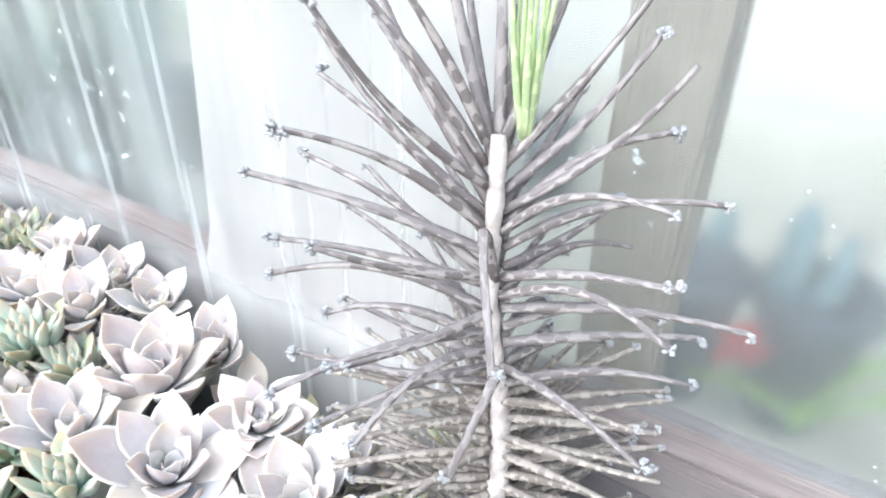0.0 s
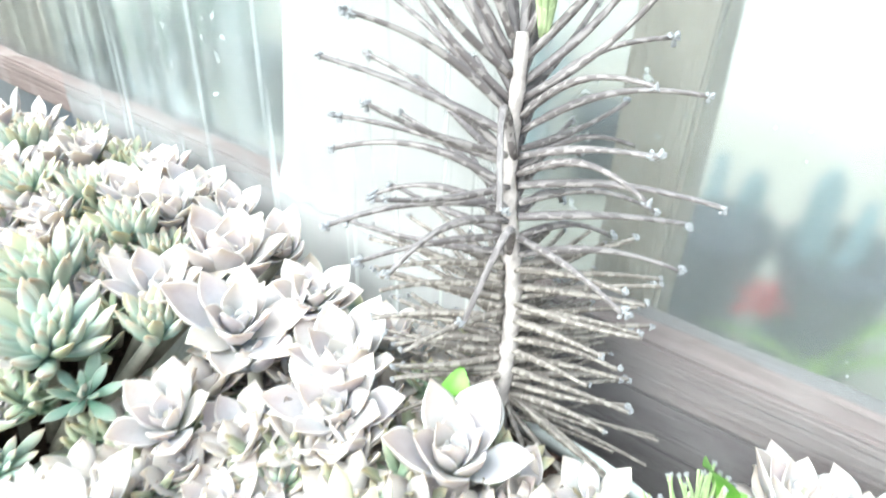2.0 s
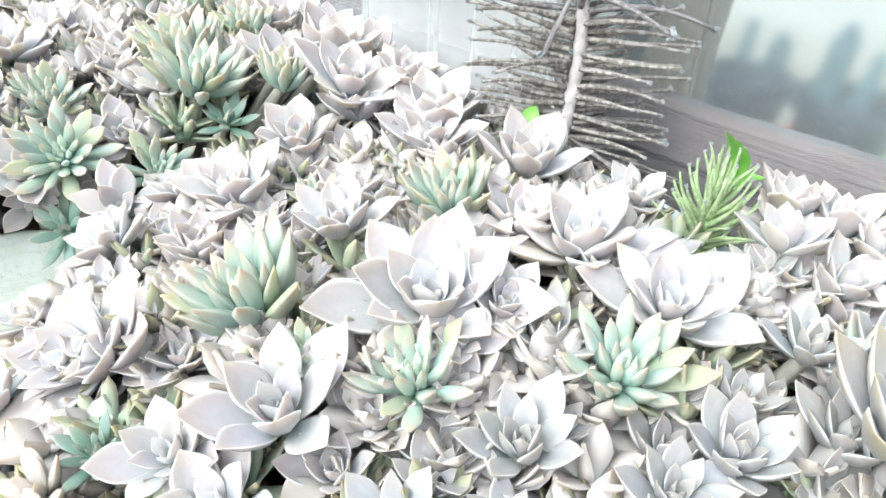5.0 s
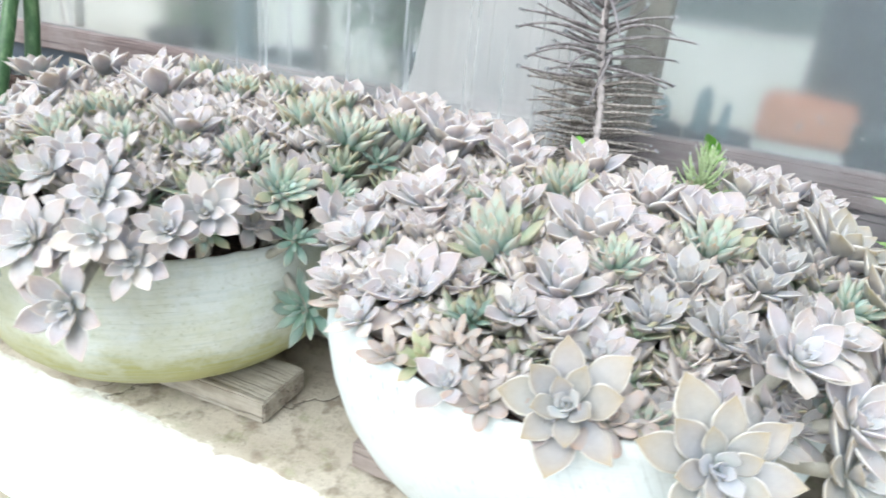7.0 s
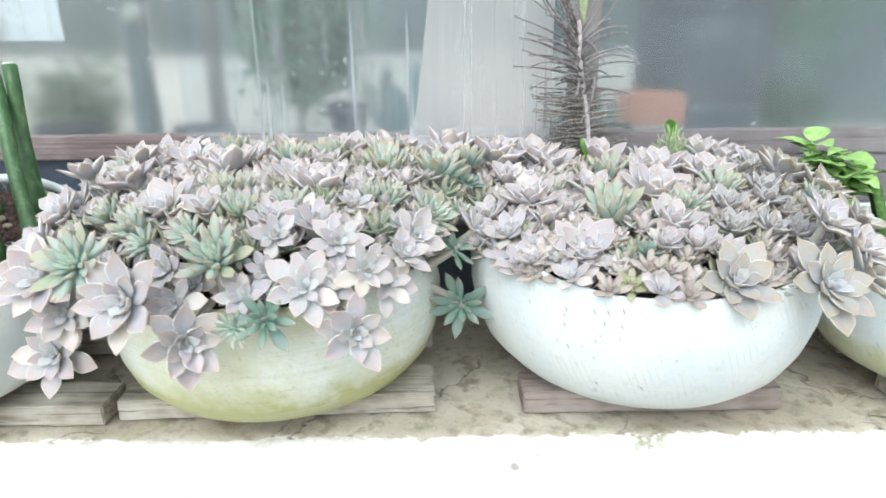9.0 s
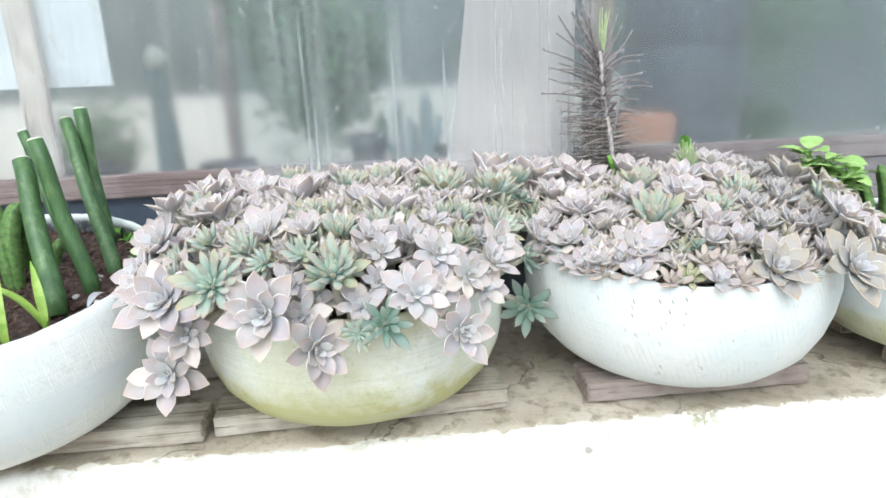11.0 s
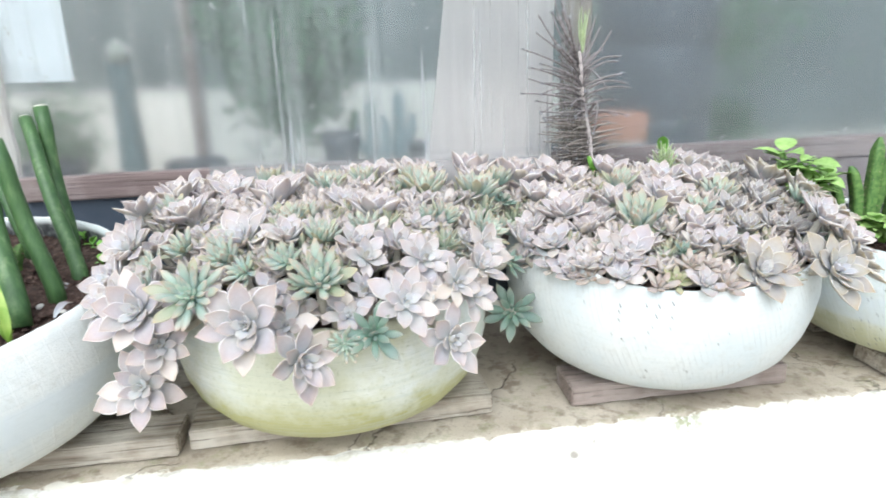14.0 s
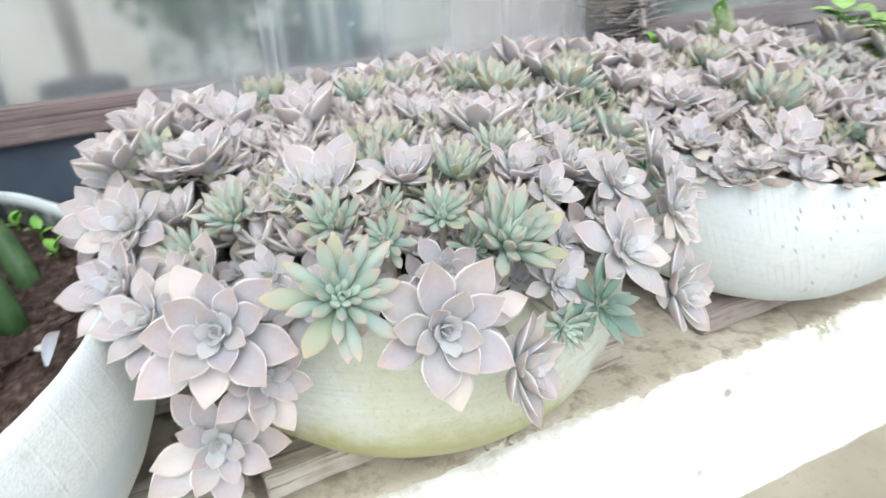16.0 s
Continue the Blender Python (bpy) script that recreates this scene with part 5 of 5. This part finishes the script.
carrion_cactus((-1.50, 0.20, 0.29), [([(0.05, 0, 0), (0.05, 0, 0.14), (0.02, 0.05, 0.185)], 0.013), ([(0.06, 0.0, 0), (0.06, 0.0, 0.16), (0.08, 0.03, 0.185)], 0.013),
                                     ([(0.03, 0.10, 0), (0.06, 0.05, 0.12), (0.09, 0.02, 0.18)], 0.012), ([(-0.08, 0.10, 0), (-0.06, 0.12, 0.1), (-0.06, 0.12, 0.18)], 0.014),
                                     ([(-0.03, -0.06, 0), (-0.02, -0.05, 0.06), (-0.03, -0.04, 0.11)], 0.012), ([(-0.02, 0.02, 0), (-0.01, 0.02, 0.1), (-0.03, 0.04, 0.15)], 0.012),
                                     ([(0.09, 0.09, 0), (0.09, 0.09, 0.05), (0.11, 0.10, 0.09)], 0.010), ([(0.0, -0.12, 0), (0.0, -0.12, 0.05), (0.01, -0.12, 0.10)], 0.011)],
               "clump of green fluted cactus stems in dark soil")


def sprout(at, blades, label):
    root = thing("grass_sprout", pose(*at), label, "weed")
    for az, el, size in blades:
        part("blade", BLADE, root, pose(0, 0, 0, 0, 0, az) @ pose(0, 0.002, 0, el, 0, 0) @ Matrix.Diagonal((size * 1.0, size, size, 1)))


sprout((-1.300, 0.005, 0.285), [(30, 68, 0.13), (75, 42, 0.15), (-100, 75, 0.03)], "yellow-green young blades sprouting from the soil")
sprout((-1.340, -0.050, 0.275), [(60, 50, 0.15), (15, 78, 0.12)], "yellow-green young blades sprouting from the soil")


def pebble(at, s, mat, label, cat, name, flat=0.7):
    bm = bmesh.new()
    bmesh.ops.create_icosphere(bm, subdivisions=2, radius=1)
    for v in bm.verts:
        v.co += v.co * 0.25 * noise.noise(v.co * 1.7 + Vector(at) * 50)
        v.co = Vector((v.co.x * s, v.co.y * s * 0.8, v.co.z * s * flat))
    ob = new(name, from_bm(name, bm, mat, True))
    ob.matrix_basis = pose(*at, 0, 0, rng.uniform(0, 180))
    tagged(ob, label, cat)


pebble((-1.30, 0.13, 0.302), 0.008, M_STONE, "small white pebble lying on dark soil", "pebble", "pebble")
pebble((-1.25, 0.10, 0.300), 0.006, M_STONE, "small white pebble lying on dark soil", "pebble", "pebble")
for at, az, size in (((-1.235, 0.03, 0.315), -8, 0.06), ((-1.27, 0.20, 0.305), 70, 0.05), ((0.47, 0.20, 0.27), 20, 0.05), ((0.52, 0.12, 0.27), 110, 0.06), ((0.50, 0.27, 0.27), 75, 0.045)):
    ob = new("fallen_leaf", flat_leaf("fallen_leaf", M_DRY if at[0] > 0 else M_GHOST, 0.22, 0.5))
    ob.matrix_basis = pose(*at, 12, 8, az) @ Matrix.Diagonal((size * (0.5 if az < 0 else 1), size, size, 1))
    tagged(ob, "shrivelled fallen leaf lying on the soil", "leaf")


def clods(name, cx, cy, r, z, slope, seed, count, label):
    """Loose crumbs and lumps over the soil."""
    g = random.Random(seed)
    verts, faces = [], []
    ico = [(0, 0, 1), (0.9, 0, 0.3), (0.28, 0.85, 0.3), (-0.72, 0.53, 0.3), (-0.72, -0.53, 0.3), (0.28, -0.85, 0.3), (0, 0, -0.6)]
    tris = [(0, 1, 2), (0, 2, 3), (0, 3, 4), (0, 4, 5), (0, 5, 1), (6, 2, 1), (6, 3, 2), (6, 4, 3), (6, 5, 4), (6, 1, 5)]
    for _ in range(count):
        a, q = g.uniform(0, 6.283), r * math.sqrt(g.random())
        x, y, s = q * math.cos(a), q * math.sin(a), g.choice((0.002, 0.003, 0.004, 0.005, 0.007)) * g.uniform(0.7, 1.3)
        b = len(verts)
        for v in ico:
            verts.append((cx + x + v[0] * s * g.uniform(0.7, 1.3), cy + y + v[1] * s * g.uniform(0.7, 1.3), z + slope * y + v[2] * s * 0.9 + s * 0.2))
        faces += [tuple(b + i for i in t) for t in tris]
    tagged(new(name, mesh_of(name, verts, faces, M_SOIL, smooth=False)), label, "soil", kind="stuff")


clods("soil_crumbs", C_C[0], C_C[1], 0.32, 0.307, 0.14, 3, 5200, "loose dark crumbs of potting soil round the spear plants")
clods("soil_crumbs", D_C[0], D_C[1], 0.29, 0.255, 0.0, 4, 1200, "loose dark crumbs of potting soil beside the herb")


for at, turn in (((-1.285, 0.385, 0.325), 0), ((-1.315, 0.425, 0.331), 70), ((-1.255, 0.345, 0.320), 140), ((-1.345, 0.405, 0.329), 200), ((-1.235, 0.285, 0.312), 30)):
    seedling(at, [(turn, 35, 0.026, 0.022), (turn + 130, 25, 0.022, 0.018), (turn + 235, 50, 0.024, 0.026)], "tiny green weed seedling at the back rim of the soil")
for at, size in (((-1.38, 0.33, 0.332), 0.016), ((-1.345, 0.30, 0.326), 0.011), ((-1.42, 0.02, 0.287), 0.009), ((-1.33, -0.08, 0.272), 0.010)):
    pebble(at, size, M_DRY if size > 0.0095 else M_STONE, "pale dry crumb of debris lying on dark soil", "debris", "soil_debris", 0.5)


# ---- plants in the stained tyre ----
def toothed_leaf(name, material, n=22):
    """A thin pointed oval leaf one unit long with a toothed margin and a sunken midrib."""
    verts, faces, uvs = [], [], []
    for side in (1, -1):
        for i in range(n + 1):
            u = i / n
            w = 0.34 * math.sin(math.pi * min(1.0, u * 0.98 + 0.02) ** 0.72) ** 0.9 * (0.90 if i % 2 else 1.04) + 0.006
            for j in range(5):
                q = (j - 2) / 2
                verts.append((w * q, u - 0.02 * abs(q) * (i % 2), 0.22 * (u - u * u * 1.35) + 0.22 * w * abs(q) + 0.012 * math.sin(u * 26) * abs(q) + side * 0.006 * (1 - abs(q) * 0.7)))
                uvs.append((u, abs(q)))
    h = (n + 1) * 5
    for i in range(n):
        for j in range(4):
            a = i * 5 + j
            faces.append((a, a + 1, a + 6, a + 5))
            faces.append((h + a, h + a + 5, h + a + 6, h + a + 1))
    return mesh_of(name, verts, faces, material, uvs)


M_HERB = plain("herb_leaf", (0.25, 0.44, 0.11), (0.42, 0.60, 0.22), 60, 0.55)
TOOTHED = toothed_leaf("leaf", M_HERB)


def leafy_weed(at, height, spread, seed, label):
    g = random.Random(seed)
    root = thing("leafy_herb", pose(*at), label, "herb")
    for s in range(11):
        a = g.uniform(0, 6.28)
        d = Vector((math.cos(a), math.sin(a), 0)) * spread * g.uniform(0.2, 1.0)
        h = height * g.uniform(0.6, 1.0)
        part("stalk", tube("stalk", [(0, 0, 0), d * 0.4 + Vector((0, 0, h * 0.6)), d + Vector((0, 0, h))], [0.003, 0.002, 0.0015], M_FRESH, 6), root)
        for k in range(9):
            u = 0.62 + 0.38 * k / 8
            p = d * u * u + Vector((0, 0, h * u))
            size = (0.068 if height > 0.1 else 0.045) * g.uniform(0.7, 1.15)
            part("leaf", TOOTHED, root, Matrix.Translation(p) @ pose(0, 0, 0, 0, 0, k * 137 + s * 50) @ pose(0, 0, 0, g.uniform(-12, 25), g.uniform(-15, 15), 0) @ Matrix.Scale(size, 4))


leafy_weed((0.405, 0.36, 0.25), 0.23, 0.095, 3, "bright green mint-like herb with toothed broad leaves")
leafy_weed((0.56, 0.25, 0.25), 0.07, 0.06, 8, "low green herb with rounded leaves")
carrion_cactus((0.56, 0.34, 0.25), [([(0, 0, 0), (0.0, 0, 0.12), (-0.04, 0.0, 0.18)], 0.013), ([(0.03, 0, 0), (0.03, 0, 0.16), (0.03, 0, 0.25)], 0.014), ([(0.05, 0.02, 0), (0.06, 0, 0.12), (0.06, 0, 0.20)], 0.013),
                                    ([(-0.03, 0.0, 0), (-0.05, 0, 0.1), (-0.09, 0.0, 0.16)], 0.011), ([(0.09, 0, 0), (0.1, 0, 0.12), (0.1, 0.0, 0.21)], 0.014)], "clump of green fluted cactus stems beside a herb")


# ---- behind the film ----
def pot(at, r, h, mat, label):
    verts, faces = [], []
    prof = [(0.0, 0), (0.72, 0), (0.95, 0.82), (1.06, 0.84), (1.06, 1.0), (0.94, 1.0), (0.9, 0.86), (0.0, 0.84)]
    sides = 28
    for j in range(sides):
        a = 2 * math.pi * j / sides
        for pr, pz in prof:
            verts.append((r * pr * math.cos(a), r * pr * math.sin(a), h * pz))
    n = len(prof)
    for j in range(sides):
        for k in range(n - 1):
            b = (j + 1) % sides
            faces.append((j * n + k, b * n + k, b * n + k + 1, j * n + k + 1))
    ob = new("plant_pot", mesh_of("plant_pot", verts, faces, mat))
    ob.matrix_basis = pose(*at)
    tagged(ob, label, "pot", "pots behind the film")


def column_cactus(at, h, r, label, arms=()):
    root = thing("column_cactus", pose(*at), label, "cactus")
    pts = [(0, 0, h * i / 12) for i in range(13)]
    rad = [r * (0.9 + 0.1 * math.sin(i * 0.5)) for i in range(11)] + [r * 0.75, r * 0.25]
    trunk = part("trunk", tube("trunk", pts, rad, M_COLUMN, 20, 1.0, 1), root)
    if r > 0.03:
        part("woolly_cap", tube("woolly_cap", [(0, 0, h * 0.90), (0, 0, h * 0.95), (0, 0, h * 1.0), (0, 0, h * 1.02)], [r * 0.95, r * 0.98, r * 0.72, r * 0.3], M_WOOL, 20), trunk, label="pale woolly crown")
    for z, dx, up in arms:
        p = [(0, 0, z), (dx * 0.6, 0, z + 0.01), (dx, 0, z + 0.05), (dx, 0, z + up)]
        part("arm", tube("arm", p, [r * 0.6, r * 0.65, r * 0.65, r * 0.4], M_COLUMN, 12, 1.0, 1), root)


def bush(at, height, spread, seed, leaves, label, name="shrub", stem_r=0.012):
    """Trunk, limbs and a crown of many leaves with gaps."""
    g = random.Random(seed)
    root = thing(name, pose(*at), label, "shrub")
    part("trunk", tube("trunk", [(0, 0, 0), (0.01, 0, height * 0.3), (0, 0.01, height * 0.6)], [stem_r, stem_r * 0.8, stem_r * 0.5], M_STEM, 8), root)
    limbs = []
    for i in range(7):
        a = i * 2.4 + g.uniform(-0.4, 0.4)
        z0 = height * g.uniform(0.15, 0.5)
        end = Vector((math.cos(a) * spread * g.uniform(0.5, 1), math.sin(a) * spread * g.uniform(0.5, 1), height * g.uniform(0.6, 1.0)))
        part("limb", tube("limb", [(0, 0, z0), Vector((0, 0, z0)).lerp(end, 0.5) + Vector((0, 0, 0.03)), end], [stem_r * 0.5, stem_r * 0.35, stem_r * 0.15], M_STEM, 6), root)
        limbs.append((Vector((0, 0, z0)), end))
    verts, faces = [], []
    for _ in range(leaves):
        a, b = g.choice(limbs)
        p = a.lerp(b, g.uniform(0.35, 1.1)) + Vector((g.gauss(0, 1), g.gauss(0, 1), g.gauss(0, 1))) * spread * 0.28
        d = Vector((g.uniform(-1, 1), g.uniform(-1, 1), g.uniform(-0.3, 1))).normalized()
        s = d.cross(Vector((g.uniform(-1, 1), g.uniform(-1, 1), 0.7))).normalized()
        size = g.uniform(0.03, 0.055)
        k = len(verts)
        verts += [p, p + d * size * 0.5 + s * size * 0.24, p + d * size, p + d * size * 0.5 - s * size * 0.24]
        faces.append((k, k + 1, k + 2, k + 3))
    part("crown", mesh_of("crown", verts, faces, M_FOLIAGE, smooth=False), root, label="dark green leaves")


BENCH = 0.22
column_cactus((-1.415, 1.21, BENCH), 0.56, 0.034, "tall bluish-green column cactus behind the film")
column_cactus((-0.62, 1.30, BENCH), 0.36, 0.02, "small branched cactus behind the film", ((0.12, 0.06, 0.15), (0.16, -0.05, 0.14)))
column_cactus((-0.52, 1.25, BENCH), 0.38, 0.022, "small branched cactus behind the film", ((0.10, -0.06, 0.20), (0.2, 0.045, 0.10)))
column_cactus((0.04, 1.02, BENCH), 0.29, 0.019, "dark green column cactus behind the film", ((0.14, 0.05, 0.12),))
column_cactus((-0.05, 1.05, BENCH), 0.25, 0.018, "dark green column cactus behind the film", ((0.12, -0.05, 0.14),))
bush((-0.92, 1.28, BENCH), 0.85, 0.23, 4, 9000, "tall leafy dark green shrub behind the film")
bush((0.95, 1.62, BENCH), 0.24, 0.12, 6, 1200, "low rounded shrub behind the film")
bush((-1.72, 1.35, BENCH), 0.36, 0.16, 9, 900, "leafy dark green shrub behind the film")
bush((0.75, 1.5, BENCH), 1.0, 0.34, 12, 2600, "dark green shrub behind the film")
for x, y, r, h, mat in ((-0.73, 1.12, 0.06, 0.26, M_DARK_POT), (-1.2, 1.12, 0.09, 0.19, M_DARK_POT), (-1.65, 1.15, 0.10, 0.20, M_DARK_POT), (-0.42, 1.35, 0.06, 0.18, M_DARK_POT),
                        (-0.95, 1.1, 0.08, 0.12, M_DARK_POT), (-0.06, 0.98, 0.062, 0.20, M_DARK_POT), (0.08, 1.0, 0.070, 0.20, M_DARK_POT)):
    pot((x, y, BENCH), r, h, mat, "dark blue-grey plant pot on the sandy bed")
M_BRICK_POT = plain("brick_red_plastic", (0.30, 0.12, 0.09), (0.38, 0.17, 0.13), 12, 0.6)
pot((0.56, 1.62, BENCH), 0.10, 0.40, M_BRICK_POT, "dull brick-red plant pot on the sandy bed")
block = new("concrete_block", slab("concrete_block", (-0.11, -0.06, 0), (0.11, 0.06, 0.172), M_WHITE_WALL, 0.01, 6, 0.002))
block.matrix_basis = pose(0.25, 1.18, BENCH)
tagged(block, "pale concrete block standing on the sandy bed", "block")
barrel_verts, barrel_faces = [], []
BARREL = [(0.0, 0.0), (0.19, 0.0), (0.20, 0.03), (0.215, 0.2), (0.215, 0.24), (0.205, 0.25), (0.215, 0.26), (0.215, 0.5), (0.205, 0.51), (0.215, 0.52), (0.21, 0.75), (0.19, 0.78), (0.0, 0.78)]
for j in range(40):
    for pr, pz in BARREL:
        barrel_verts.append((pr * math.cos(j * math.pi / 20), pr * math.sin(j * math.pi / 20), pz))
    for k in range(len(BARREL) - 1):
        n, b = len(BARREL), (j + 1) % 40
        barrel_faces.append((j * n + k, b * n + k, b * n + k + 1, j * n + k + 1))
barrel = new("plastic_barrel", mesh_of("plastic_barrel", barrel_verts, barrel_faces, M_DARK_POT))
barrel.matrix_basis = pose(0.46, 1.32, BENCH)
tagged(barrel, "dark blue plastic barrel standing behind the film", "barrel")
trough = new("terracotta_trough", slab("terracotta_trough", (-0.090, -0.06, 0), (0.115, 0.06, 0.108), M_TERRACOTTA, 0.012, 6, 0.002))
trough.matrix_basis = pose(0.25, 1.18, BENCH + 0.174)
tagged(trough, "orange terracotta trough on a block behind the film", "planter")
inner = new("wall_post_inner", slab("wall_post_inner", (-1.235, 1.30, -LEDGE_H), (-1.19, 1.36, 1.9), M_BEAM, 0.005))
tagged(inner, "brown timber post inside the growing house", "post", kind="structure")
paper = new("hanging_sheet", slab("hanging_sheet", (-1.84, WALL_Y + 0.088, 0.685), (-1.380, WALL_Y + 0.092, 1.15), M_PAPER, 0.0015, 8, 0.002))
tagged(paper, "white plastic sheet hanging behind the film", "sheet")
flower = thing("red_flower", pose(0.02, 0.95, BENCH - 0.14), "small red flower head behind the film", "flower")
part("stalk", tube("stalk", [(0, 0, 0.02), (0, 0, 0.25)], [0.004, 0.003], M_FOLIAGE, 6), flower)
for i in range(14):
    part("petal", flat_leaf("petal", M_RED_FLOWER, 0.22, 0.3, n=4), flower, pose(0, 0, 0.24, 0, 0, i * 137.5) @ pose(0, 0, 0, 10 + i * 5, 0, 0) @ Matrix.Scale(0.05, 4))

straps = thing("strap_plant", pose(0.10, 0.94, BENCH), "yellow-green strap-leaved plant behind the film", "plant")
for az, el, size in ((-80, 35, 0.20), (-60, 55, 0.18), (70, 40, 0.16), (100, 25, 0.15), (20, 60, 0.16)):
    part("blade", BLADE, straps, pose(0, 0, 0.03, 0, 0, az) @ pose(0, 0, 0, el, 0, 0) @ Matrix.Scale(size, 4))
